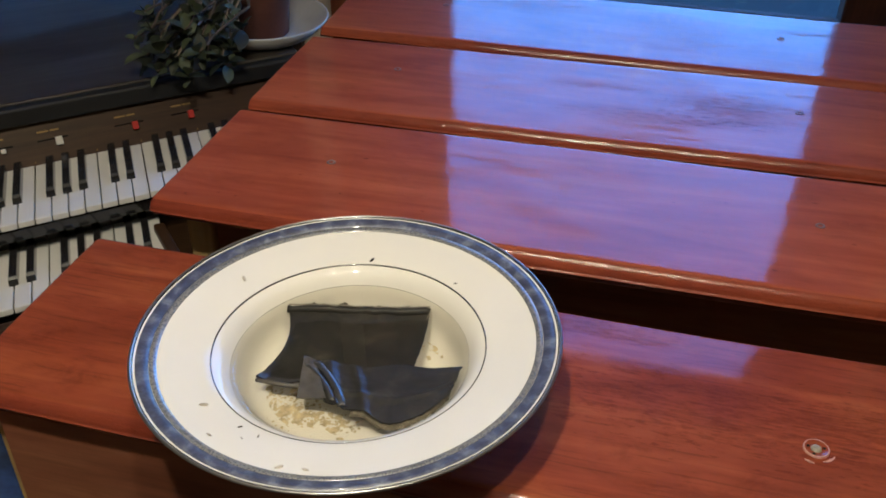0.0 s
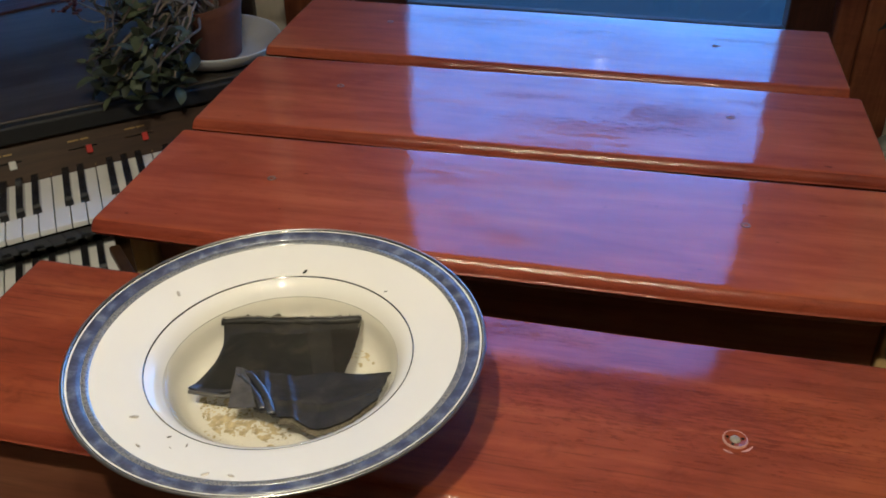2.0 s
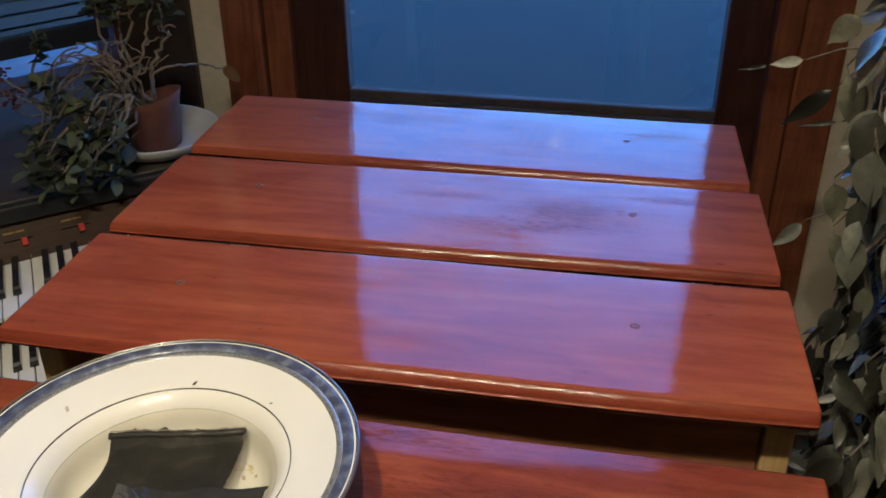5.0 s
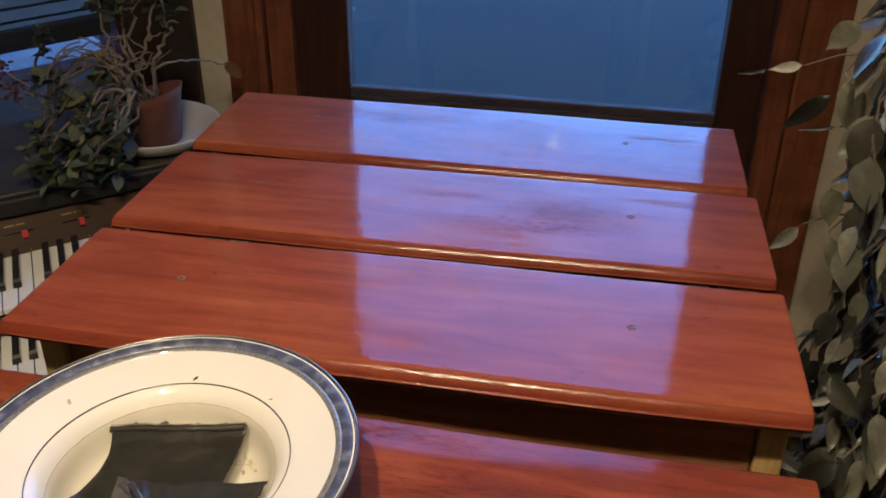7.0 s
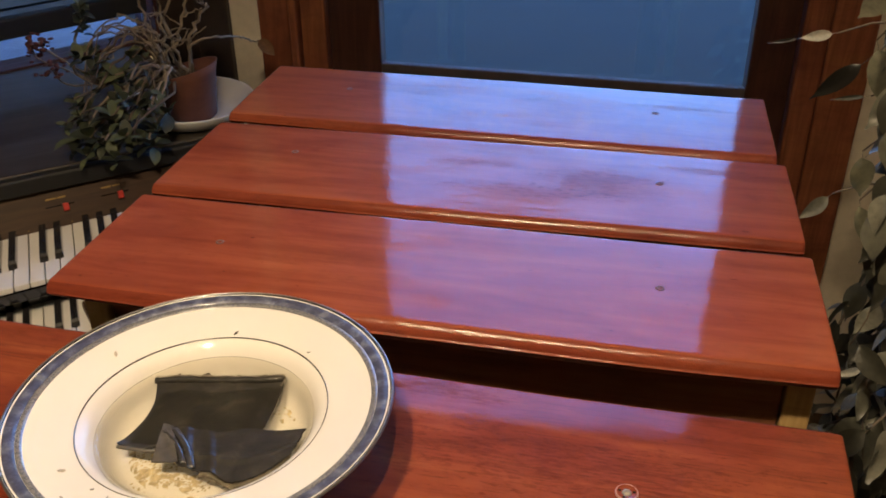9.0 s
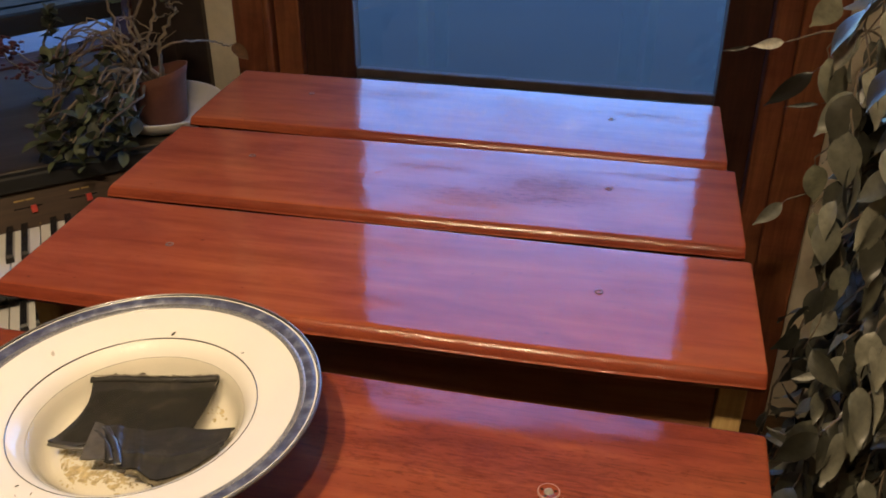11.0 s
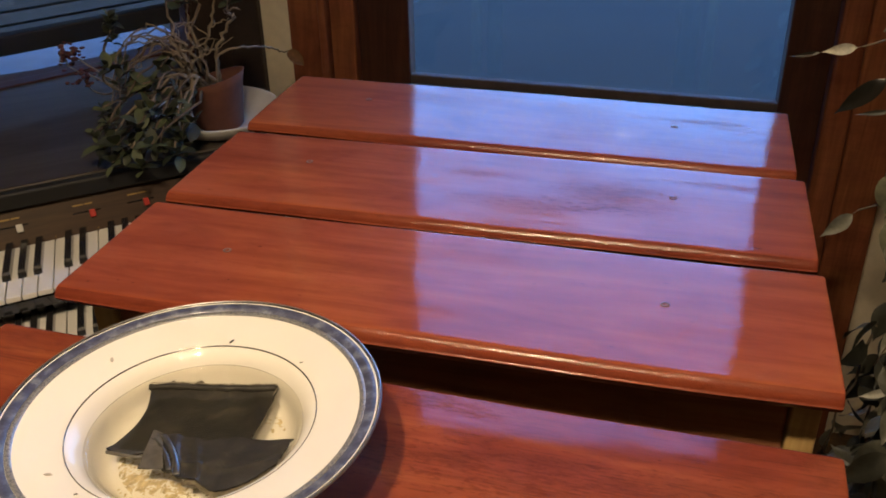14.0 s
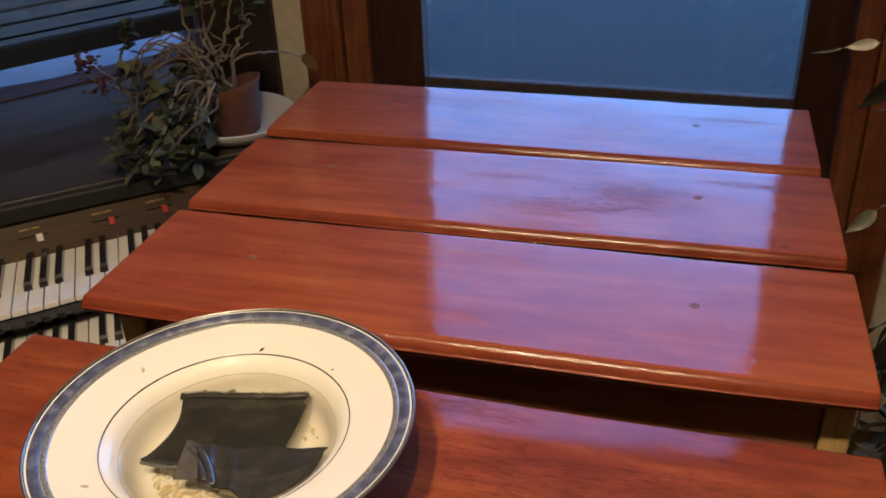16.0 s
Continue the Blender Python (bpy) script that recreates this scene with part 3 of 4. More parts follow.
ringed = part("washer", lathe([(0.0033, -0.0004), (0.0058, -0.0004), (0.0064, 0.0002), (0.0069, 0.0003), (0.0073, -0.0004), (0.0073, -0.004), (0.0033, -0.004)], 36), [EDGEWOOD, WORNPALE], bench, "red-varnished ring with a pale worn lip", smooth=True)
for f in ringed.data.polygons:
    r = math.hypot(f.center.x, f.center.y)
    f.material_index = 1 if r > 0.0061 else 0
ringed.location = (BX, BY, BZT)
for a in (15, 165, 250):
    dot = part("hole", lathe([(0, 0.0002), (0.0009, 0.0002), (0.0011, -0.0003), (0, -0.0003)], 10), BLACKGLOSS, bench)
    dot.location = (BX + 0.0046 * math.cos(radians(a)), BY + 0.0046 * math.sin(radians(a)), BZT - 0.0004)
for r, a0, a1 in ((0.0105, 285, 335), (0.0125, 235, 262)):
    arc = [(r * math.cos(radians(a0 + (a1 - a0) * k / 8)), r * math.sin(radians(a0 + (a1 - a0) * k / 8)), 0) for k in range(9)]
    part("scratch", tube(arc, [0.0002, 0.0005, 0.0007, 0.0008, 0.0008, 0.0007, 0.0006, 0.0004, 0.0002], 5), WORNPALE, bench, "pale scratched arc beside the bolt").matrix_local = Matrix.Translation((BX, BY, BZT + 0.0002)) @ Matrix.Diagonal((1, 1, 0.3, 1))

# ---- soup plate ----
ON_BENCH = Matrix.Translation((0.2114, -0.1676, 0.9008)) @ Matrix.Rotation(-math.atan(0.040), 4, "Y")
PLATE_AT = ON_BENCH @ Matrix.Translation((0.0035, 0, 0)) @ Matrix.Diagonal((0.992, 0.992, 1.0, 1.0))
plate = thing("soup_plate", PLATE_AT, "white china soup plate with a navy marbled rim", "plate")
RIM = [(0.0, 0.0065), (0.050, 0.0065), (0.0560, 0.0078), (0.0600, 0.0112), (0.0630, 0.0165), (0.0650, 0.0225), (0.0664, 0.0275), (0.0678, 0.0315), (0.0695, 0.0350), (0.0716, 0.0382), (0.0740, 0.0407), (0.0765, 0.0424), (0.0795, 0.0438), (0.083, 0.0449), (0.102, 0.0490), (0.1190, 0.0533), (0.1202, 0.0540),
       (0.1210, 0.0535), (0.1195, 0.0510), (0.102, 0.0462), (0.083, 0.0408), (0.074, 0.0330), (0.068, 0.0200), (0.064, 0.0080), (0.062, 0.004), (0.060, 0.0), (0.056, 0.0), (0.054, 0.003), (0.0, 0.003)]
part("dish", lathe(RIM, 160), CHINA, plate, smooth=True)


def rim_z(r):
    for (r0, z0), (r1, z1) in zip(RIM, RIM[1:]):
        if r0 <= r <= r1:
            return z0 + (z1 - z0) * (r - r0) / (r1 - r0)
    return RIM[16][1]


def ring(r0, r1, lift=0.0003):
    mid = (r0 + r1) / 2
    prof = [(r0, rim_z(r0) - 0.0003), (r0 + 0.0002, rim_z(r0) + lift), (mid, rim_z(mid) + lift), (r1 - 0.0002, rim_z(r1) + lift), (r1, rim_z(r1) - 0.0003)]
    return lathe(prof, 160)


part("rim_band", ring(0.1106, 0.1178), BAND, plate, "navy band with pale marbled blots", smooth=True)
part("dotted_band", ring(0.1066, 0.1107), GREYLINE, plate, "grey band of fine dots inside the navy one", smooth=True)
part("well_line", ring(0.0779, 0.0789), NAVYLINE, plate, "thin dark line round the well", smooth=True)
part("edge_line", ring(0.1187, 0.1196), NAVYLINE, plate, "thin dark line near the edge", smooth=True)
part("silver_edge", lathe([(0.1195, 0.0534), (0.1198, 0.0541), (0.1203, 0.0544), (0.1210, 0.0541), (0.1214, 0.0534), (0.1209, 0.0526)], 160), SILVER, plate, "thin silvered lip of the rim", smooth=True)

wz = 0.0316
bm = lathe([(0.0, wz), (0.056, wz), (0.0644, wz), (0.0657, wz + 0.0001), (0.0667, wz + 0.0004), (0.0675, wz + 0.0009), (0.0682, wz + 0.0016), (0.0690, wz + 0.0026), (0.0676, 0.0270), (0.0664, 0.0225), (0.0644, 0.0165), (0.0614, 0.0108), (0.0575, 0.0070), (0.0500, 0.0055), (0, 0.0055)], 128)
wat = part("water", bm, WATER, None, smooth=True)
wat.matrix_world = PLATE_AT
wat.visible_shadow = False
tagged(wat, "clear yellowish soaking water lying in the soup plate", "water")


def along(points, u):
    """The place at u (0 to 1) on a smooth line through points."""
    n = len(points) - 1
    i = min(int(u * n), n - 1)
    f = u * n - i
    p0, p1, p2, p3 = (Vector((*points[min(max(q, 0), n)], 0)) for q in (i - 1, i, i + 1, i + 2))
    return 0.5 * (2 * p1 + (p2 - p0) * f + (2 * p0 - 5 * p1 + 4 * p2 - p3) * f * f + (3 * p1 - p0 - 3 * p2 + p3) * f ** 3)


def kelp_sheet(near, far, height, thick, seed, ragged=0.0005, nu=60, nv=28, sides=None):
    """A wet kelp sheet between a near and a far edge, with its own wrinkles."""
    bm = bmesh.new()
    grid = []
    for i in range(nv + 1):
        v = i / nv
        row = []
        for k in range(nu + 1):
            u = k / nu
            p = along(near, u).lerp(along(far, u), v)
            if sides:
                p += Vector((sides[0] * (1 - u) ** 3 * math.sin(math.pi * v), 0, 0)) + Vector((sides[1] * u ** 3 * math.sin(math.pi * v), 0, 0))
            edge = min(u, 1 - u, v, 1 - v)
            if edge < 0.02:
                p += Vector((noise.noise(Vector((u * 40, v * 40, seed))), noise.noise(Vector((u * 40, v * 40, seed + 5))), 0)) * ragged
            z = height(u, v) + 0.0005 * noise.noise(Vector((u * 3 + seed, v * 3, 0))) + 0.00025 * noise.noise(Vector((u * 11, v * 9, seed)))
            row.append(bm.verts.new((p.x, p.y, z)))
        grid.append(row)
    for a, b in zip(grid, grid[1:]):
        for k in range(nu):
            bm.faces.new((a[k], a[k + 1], b[k + 1], b[k]))
    bmesh.ops.recalc_face_normals(bm, faces=bm.faces[:])
    if sum(f.normal.z for f in bm.faces) < 0:
        bmesh.ops.reverse_faces(bm, faces=bm.faces[:])
    bmesh.ops.solidify(bm, geom=bm.faces[:], thickness=thick)
    return bm


def kelp_thing(bm, label):
    ob = part("kelp_piece", bm, KELP, None, smooth=True)
    ob.data.set_sharp_from_angle(angle=radians(50))
    ob.matrix_world = ON_BENCH
    return tagged(ob, label, "kelp", "kelp pieces in the plate")


def bell(x, width):
    return math.exp(-(x / width) ** 2)


big = kelp_thing(kelp_sheet([(-0.0440, -0.0265), (-0.026, -0.0270), (-0.006, -0.018), (0.014, -0.008), (0.0405, -0.0040)],
                            [(-0.0468, 0.0385), (-0.026, 0.0425), (-0.003, 0.0448), (0.020, 0.0480), (0.0395, 0.0520)],
                            lambda u, v: 0.0312 + 0.0015 * max(0.0, (v - 0.80) / 0.20) ** 0.6 + 0.0016 * max(0.0, 1 - v / 0.08) * (u < 0.4) + 0.0018 * max(0.0, (0.10 - u) / 0.10) * (1 - v), 0.0010, 3, sides=(0.0075, 0.0012)),
                 "wet black kelp sheet with a rolled edge, soaking in the plate")
small = kelp_thing(kelp_sheet([(-0.0010, -0.0375), (0.011, -0.0415), (0.0215, -0.0410), (0.0370, -0.0478), (0.0530, -0.0375), (0.0655, -0.0185)],
                              [(-0.0215, -0.0070), (-0.004, -0.0060), (0.0150, -0.0068), (0.032, -0.0012), (0.050, 0.0000), (0.0678, 0.0045)],
                              lambda u, v: 0.0330 + 0.0026 * bell(u - 0.15 - 0.02 * v, 0.035) * (1 - 0.4 * v) + 0.0010 * bell(u - 0.42 + 0.10 * v, 0.03) + 0.0008 * bell(v - 0.30 - 0.15 * u, 0.05) - 0.0012 * max(0.0, u - 0.55), 0.0009, 8, 0.0008),
                   "smaller wrinkled black kelp sheet lying on the other")

# rolled far edge of the larger sheet: a dark roll with a torn pale lip standing behind it
rnd = random.Random(17)
FAR = [(-0.0468, 0.0385), (-0.026, 0.0425), (-0.003, 0.0448), (0.020, 0.0480), (0.0395, 0.0520)]
line = [along(FAR, f / 20) + Vector((rnd.gauss(0, 0.0003), rnd.gauss(-0.0020, 0.0003), 0.0330 + rnd.gauss(0, 0.0002))) for f in range(21)]
part("rolled_edge", tube(line, [0.0023 + rnd.uniform(-0.0002, 0.0003) for _ in line], 12), KELP, big, smooth=True)


def torn_lip(points, z, height, depth, seed, parts=70, lo=0.0, hi=1.0):
    """A thin upright strip with a ragged upper edge."""
    bm = bmesh.new()
    low, up = [], []
    for k in range(parts + 1):
        f = lo + (hi - lo) * k / parts
        p = along(points, f)
        h = height * max(0.12, 0.55 + 0.9 * noise.noise(Vector((f * 14, seed, 0))) + 0.45 * noise.noise(Vector((f * 46, seed, 3))))
        low.append(bm.verts.new((p.x, p.y + 0.0004, z)))
        up.append(bm.verts.new((p.x, p.y + 0.0004 + depth * h / height, z + h)))
    for k in range(parts):
        bm.faces.new((low[k], low[k + 1], up[k + 1], up[k]))
    bmesh.ops.solidify(bm, geom=bm.faces[:], thickness=0.0004)
    return bm


part("torn_crust", torn_lip(FAR, 0.0325, 0.0036, 0.0014, 4, lo=0.10, hi=0.97), CRUST, big, "brownish torn crust along the rolled edge")
bm = tube([along(FAR, f / 24) + Vector((0, -0.0001, 0.0352 + 0.0002 * math.sin(f * 2.1))) for f in range(25)], [0.00035] * 25, 6)
part("pale_edge", bm, PALECRUST, big, "thin pale edge line along the roll", smooth=True)
bm = tube([Vector((-0.0440, -0.0272, 0.0318)), Vector((-0.034, -0.0280, 0.0318)), Vector((-0.024, -0.0285, 0.0318)), Vector((-0.0150, -0.0270, 0.0316))], [0.0013, 0.0014, 0.0014, 0.0012], 8)
part("folded_lip", bm, FLAP, big, "brown folded lip along the near edge", smooth=True)
bm = tube([Vector((0.0395, 0.0518, 0.0335)), Vector((0.0400, 0.0470, 0.0335)), Vector((0.0392, 0.0430, 0.0325))], [0.0003, 0.0004, 0.0002], 6)
part("pale_edge", bm, PALECRUST, big, smooth=True)
# torn pale membrane along the near edge of the smaller sheet
NEAR = [(0.0150, -0.0420), (0.0215, -0.0410), (0.0370, -0.0478), (0.0530, -0.0375), (0.0655, -0.0185)]
bm = kelp_sheet([(x + 0.0006, y - 0.0028) for x, y in NEAR], [(x - 0.0008, y + 0.0026) for x, y in NEAR], lambda u, v: 0.0318 - 0.0022 * (1 - v), 0.0005, 12, 0.0022, 50, 6)
part("torn_crust", bm, CRUST, small, "pale torn membrane along one edge")
# folded flap at the end of the smaller sheet, its crease catching the blue of the door
bm = kelp_sheet([(-0.0158, -0.0395), (-0.008, -0.0385), (-0.0002, -0.0370)], [(-0.0225, -0.0050), (-0.0190, -0.0060), (-0.0150, -0.0075)], lambda u, v: 0.0342 + 0.0006 * u + 0.0005 * math.sin(3 * v), 0.0009, 21, 0.0006, 16, 20)
part("folded_flap", bm, FLAP, small, "brown folded flap", smooth=True).data.set_sharp_from_angle(angle=radians(50))
for x0, y0, x1, y1, w, h in ((-0.0140, -0.0090, 0.0105, -0.0415, 0.0024, 0.0018), (-0.0190, -0.0120, 0.0040, -0.0380, 0.0016, 0.0010)):
    # standing creases
    bm = bmesh.new()
    rows_ = []
    for i in range(15):
        v = i / 14
        c = Vector((x0 + (x1 - x0) * v + 0.003 * math.sin(math.pi * v), y0 + (y1 - y0) * v, 0.0352))
        rows_.append([bm.verts.new(c + Vector((w * q, 0.35 * w * q, h * (1 - q * q) * math.sin(math.pi * (0.08 + 0.84 * v)) - 0.0004))) for q in (-1, -0.6, -0.2, 0.2, 0.6, 1)])
    for a, b in zip(rows_, rows_[1:]):
        for k in range(5):
            bm.faces.new((a[k], a[k + 1], b[k + 1], b[k]))
    bmesh.ops.recalc_face_normals(bm, faces=bm.faces[:])
    bmesh.ops.solidify(bm, geom=bm.faces[:], thickness=0.0005)
    part("crease", bm, WETKELP, small, "standing wet crease", smooth=True)

rnd = random.Random(5)


def blob(bm, x, y, z, radius, flat, subdivisions=1):
    m4 = pose(x, y, z, rnd.uniform(-14, 14), 0, rnd.uniform(0, 360)) @ Matrix.Diagonal((rnd.uniform(1.1, 1.9), 1.0, flat, 1))
    bmesh.ops.create_icosphere(bm, subdivisions=subdivisions, radius=radius, matrix=m4)


bm = bmesh.new()
heaps = ((-0.0340, -0.0235, 0.007, 70), (-0.0235, -0.0330, 0.006, 90), (-0.0100, -0.0335, 0.007, 70), (0.008, -0.038, 0.006, 50), (0.0440, 0.0330, 0.0050, 26), (-0.020, -0.041, 0.008, 26))
for hx, hy, hs, count in heaps:
    for k in range(count):
        x, y = rnd.gauss(hx, hs), rnd.gauss(hy, hs * 0.7)
        r = math.hypot(x, y)
        if r < 0.060:
            blob(bm, x, y, 0.0067 + (0.0014 if r > 0.052 else 0.0), rnd.uniform(0.0004, 0.0010) if k % 6 else rnd.uniform(0.0009, 0.0018), 0.09, 1 if k % 6 else 2)
cr = part("crumbs", bm, CRUMB)
cr.matrix_world = ON_BENCH
tagged(cr, "brown kelp crumbs sunk in the soaking water", "crumbs", kind="stuff")
for x, y, s, col in ((-0.0046, 0.0810, 0.0026, KELP), (0.0527, 0.0655, 0.0013, FLAP), (-0.0766, 0.0439, 0.0030, SPECK), (-0.0566, -0.0657, 0.0028, SPECK), (-0.0439, -0.0877, 0.0019, SPECK), (-0.0323, -0.0764, 0.0014, FLAP), (-0.0022, -0.1021, 0.0024, SPECK), (0.0108, -0.1011, 0.0020, SPECK), (-0.0208, -0.0811, 0.0014, SPECK), (-0.0280, -0.0850, 0.0011, SPECK)):
    r = math.hypot(x - 0.0035, y) / 0.992
    bm = bmesh.new()
    bmesh.ops.create_icosphere(bm, subdivisions=2, radius=s, matrix=Matrix.Diagonal((1.0, 0.36, 0.25, 1)))
    ob = part("flake", bm, col, None, smooth=True)
    ob.matrix_world = ON_BENCH @ pose(x, y, rim_z(r) + 0.0003, 0, 0, 62 if s > 0.003 else rnd.uniform(0, 180))
    tagged(ob, "tiny brown flake stuck to the plate", "flake", "flakes on the plate")

# ---- organ ----
OA = Vector((-0.322, 0.249, TABLE))
OANG = radians(40.6)
organ = thing("organ", Matrix.Translation((OA.x, OA.y, 0)) @ Matrix.Rotation(OANG, 4, "Z"), "old brown two-manual electronic organ with a glossy top", "organ")
KP = 0.0194
OT = TABLE - 0.165
UPZ, LOZ = TABLE - 0.240, TABLE - 0.300


def white_key(x0, x1, y0, y1, z, parent):
    bm = slab(x0 + 0.0006, x1 - 0.0006, y0, y1, z - 0.008, z, 0.0012, 2)
    return part("white_key", bm, IVORY, parent)


def black_key(x, y0, y1, z, parent):
    bm = bmesh.new()
    w = 0.0056
    secs = ((y0 - 0.001, w, -0.004), (y0 + 0.0015, w * 0.92, 0.0075), (y0 + 0.005, w * 0.8, 0.0105), (y1, w * 0.8, 0.0105))
    rings = []
    for y, ww, h in secs:
        rings.append([bm.verts.new((x - w, y, z - 0.006)), bm.verts.new((x - ww, y, z + h)), bm.verts.new((x + ww, y, z + h)), bm.verts.new((x + w, y, z - 0.006))])
    for a, b in zip(rings, rings[1:]):
        for k in range(3):
            bm.faces.new((a[k], a[k + 1], b[k + 1], b[k]))
    bm.faces.new(rings[0][::-1])
    bm.faces.new(rings[-1])
    bmesh.ops.recalc_face_normals(bm, faces=bm.faces[:])
    return part("black_key", bm, EBONY, parent)


def manual(name, k0, k1, at0, pitch, y0, y1, z, label):
    m = part(name, slab(at0 + k0 * pitch, at0 + k1 * pitch, y0 + 0.01, y1, z - 0.03, z - 0.016), BLACKGLOSS, organ, label)
    for k in range(k0, k1):
        white_key(at0 + k * pitch, at0 + (k + 1) * pitch, y0, y1, z + random.uniform(-0.0004, 0.0004), m)
        if k > k0 and k % 7 in (0, 1, 3, 4, 5):
            black_key(at0 + k * pitch, y0 + 0.044, y1 - 0.002, z, m)
    lean = Matrix.Identity(4)
    lean[0][1], lean[0][3] = 0.178, -0.178 * y0     # the keys stand a little aslant in their frame
    for ob in (m, *m.children):
        ob.data.transform(lean)


manual("upper_manual", -14, 16, -0.0147, KP, -0.004, 0.128, UPZ, "upper manual of white and black keys")
manual("lower_manual", -16, 9, -0.0250, 0.0197, -0.084, 0.048, LOZ, "lower manual of white and black keys")
OX0, OX1 = -0.36, 0.43
part("cheek", slab(0.336, OX1, -0.004, 0.1285, UPZ - 0.03, UPZ + 0.006, 0.003), ORGANSIDE, organ, "dark wooden block at the end of the keys")
part("body", slab(OX0, OX1, 0.05, 0.60, 0.02, OT - 0.11, 0.003), ORGANSIDE, organ)
part("top", slab(OX0, OX1, 0.160, 0.660, OT - 0.022, OT, 0.004, 3), ORGANTOP, organ, "glossy dark veneered top")
part("nosing", slab(OX0, OX1, 0.143, 0.1595, OT - 0.026, OT - 0.001, 0.004, 3), BLACKRAIL, organ, "black satin nosing along the top")
part("back_panel", slab(OX0, OX1, 0.20, 0.60, OT - 0.11, OT - 0.023), ORGANSIDE, organ)
bm = bmesh.new()
pv = [bm.verts.new(c) for c in ((OX0, 0.129, UPZ - 0.004), (OX1, 0.129, UPZ - 0.004), (OX1, 0.156, OT - 0.024), (OX0, 0.156, OT - 0.024), (OX0, 0.198, UPZ - 0.004), (OX1, 0.198, UPZ - 0.004), (OX1, 0.198, OT - 0.024), (OX0, 0.198, OT - 0.024))]
for f in ((0, 1, 2, 3), (5, 4, 7, 6), (0, 3, 7, 4), (1, 5, 6, 2), (3, 2, 6, 7), (0, 4, 5, 1)):
    bm.faces.new([pv[i] for i in f])
panel = part("control_panel", bm, ORGANSIDE, organ, "brown sloping control panel with slider tabs")
P0 = Vector((0, 0.129, UPZ - 0.004))
P1 = Vector((0, 0.156, OT - 0.024))
pdir = (P1 - P0).normalized()
pn = Vector((0, -pdir.z, pdir.y))
ptilt = math.degrees(math.atan2(pdir.z, pdir.y))


def on_panel(ob, u, f):
    ob.matrix_local = Matrix.Translation(P0 + (P1 - P0) * f + Vector((u, 0, 0)) + pn * 0.0006) @ Matrix.Rotation(radians(ptilt), 4, "X")
    return ob


for u, col, w, h in ((0.084, WHITEPLASTIC, 0.0045, 0.011), (0.182, REDPLASTIC, 0.004, 0.011), (0.258, REDPLASTIC, 0.004, 0.011), (0.016, WHITEPLASTIC, 0.003, 0.006), (-0.10, REDPLASTIC, 0.004, 0.011), (-0.2, WHITEPLASTIC, 0.004, 0.011)):
    tab = part("slider_tab", slab(-w, w, -h / 2, h / 2, 0, 0.006, 0.0012), col, panel)
    on_panel(tab, u, 0.46)
    on_panel(part("slot", slab(-0.026, 0.012, -0.0008, 0.0008, -0.0004, 0.0002), BLACKGLOSS, panel), u, 0.52)
    on_panel(part("print_bar", slab(-0.024, -0.010, -0.0011, 0.0011, -0.0004, 0.0002), GOLDPRINT, panel), u, 0.70)
    on_panel(part("print_bar", slab(-0.008, 0.003, -0.0011, 0.0011, -0.0004, 0.0002), GOLDPRINT, panel), u, 0.70)
bm = bmesh.new()
for k in range(-14, 20):
    slab((k - 0.5) * KP, (k - 0.5) * KP + 0.0012, -0.001, 0.001, -0.0004, 0.0002, bm=bm)
on_panel(part("tick_marks", bm, GOLDPRINT, panel), 0, 0.10)
bm = bmesh.new()
pv = [bm.verts.new(c) for c in ((OX0, 0.008, UPZ - 0.0135), (OX1, 0.008, UPZ - 0.0135), (OX1, 0.036, LOZ + 0.003), (OX0, 0.036, LOZ + 0.003), (OX0, 0.05, UPZ - 0.0165), (OX1, 0.05, UPZ - 0.0165), (OX1, 0.05, LOZ + 0.003), (OX0, 0.05, LOZ + 0.003))]
for f in ((3, 2, 1, 0), (5, 6, 7, 4), (3, 0, 4, 7), (1, 2, 6, 5), (0, 1, 5, 4), (2, 3, 7, 6)):
    bm.faces.new([pv[i] for i in f])
part("key_slip", bm, BLACKGLOSS, organ, "glossy black slip under the upper keys")
part("key_bed", slab(OX0, 0.172, -0.107, 0.049, LOZ - 0.06, LOZ - 0.031, 0.003), ORGANSIDE, organ)
part("front_rail", slab(OX0, 0.172, -0.106, -0.091, LOZ - 0.030, LOZ - 0.010, 0.003), ORGANSIDE, organ)
part("cheek_block", slab(0.1580, 0.172, -0.079, 0.003, LOZ - 0.030, LOZ + 0.010, 0.003), ORGANSIDE, organ)
part("key_bed", slab(OX0, OX1, 0.0505, 0.198, UPZ - 0.08, UPZ - 0.031, 0.002), ORGANSIDE, organ)
for x in (OX0 + 0.01, 0.13):
    part("leg", slab(x, x + 0.03, -0.09, -0.06, 0, LOZ - 0.061, 0.003), ORGANSIDE, organ)

# ---- stool before the organ ----
stool = thing("organ_stool", pose(-0.34, 0.0, 0), "low stool with a blue patterned cushion before the organ", "stool")
bm = lathe([(0, 0.412), (0.09, 0.414), (0.125, 0.420), (0.136, 0.436), (0.128, 0.456), (0.09, 0.470), (0, 0.474)], 40)
part("cushion", bm, CLOTH, stool, "blue patterned cloth cushion", smooth=True)
part("seat", lathe([(0, 0.385), (0.125, 0.385), (0.13, 0.39), (0.13, 0.408), (0.12, 0.4115), (0, 0.4115)], 40), APRON, stool, smooth=True)
for k in range(4):
    a = math.pi / 4 + k * math.pi / 2
    part("leg", tube([(0.12 * math.cos(a), 0.12 * math.sin(a), 0), (0.09 * math.cos(a), 0.09 * math.sin(a), 0.386)], [0.011, 0.014], 10), APRON, stool, smooth=True)

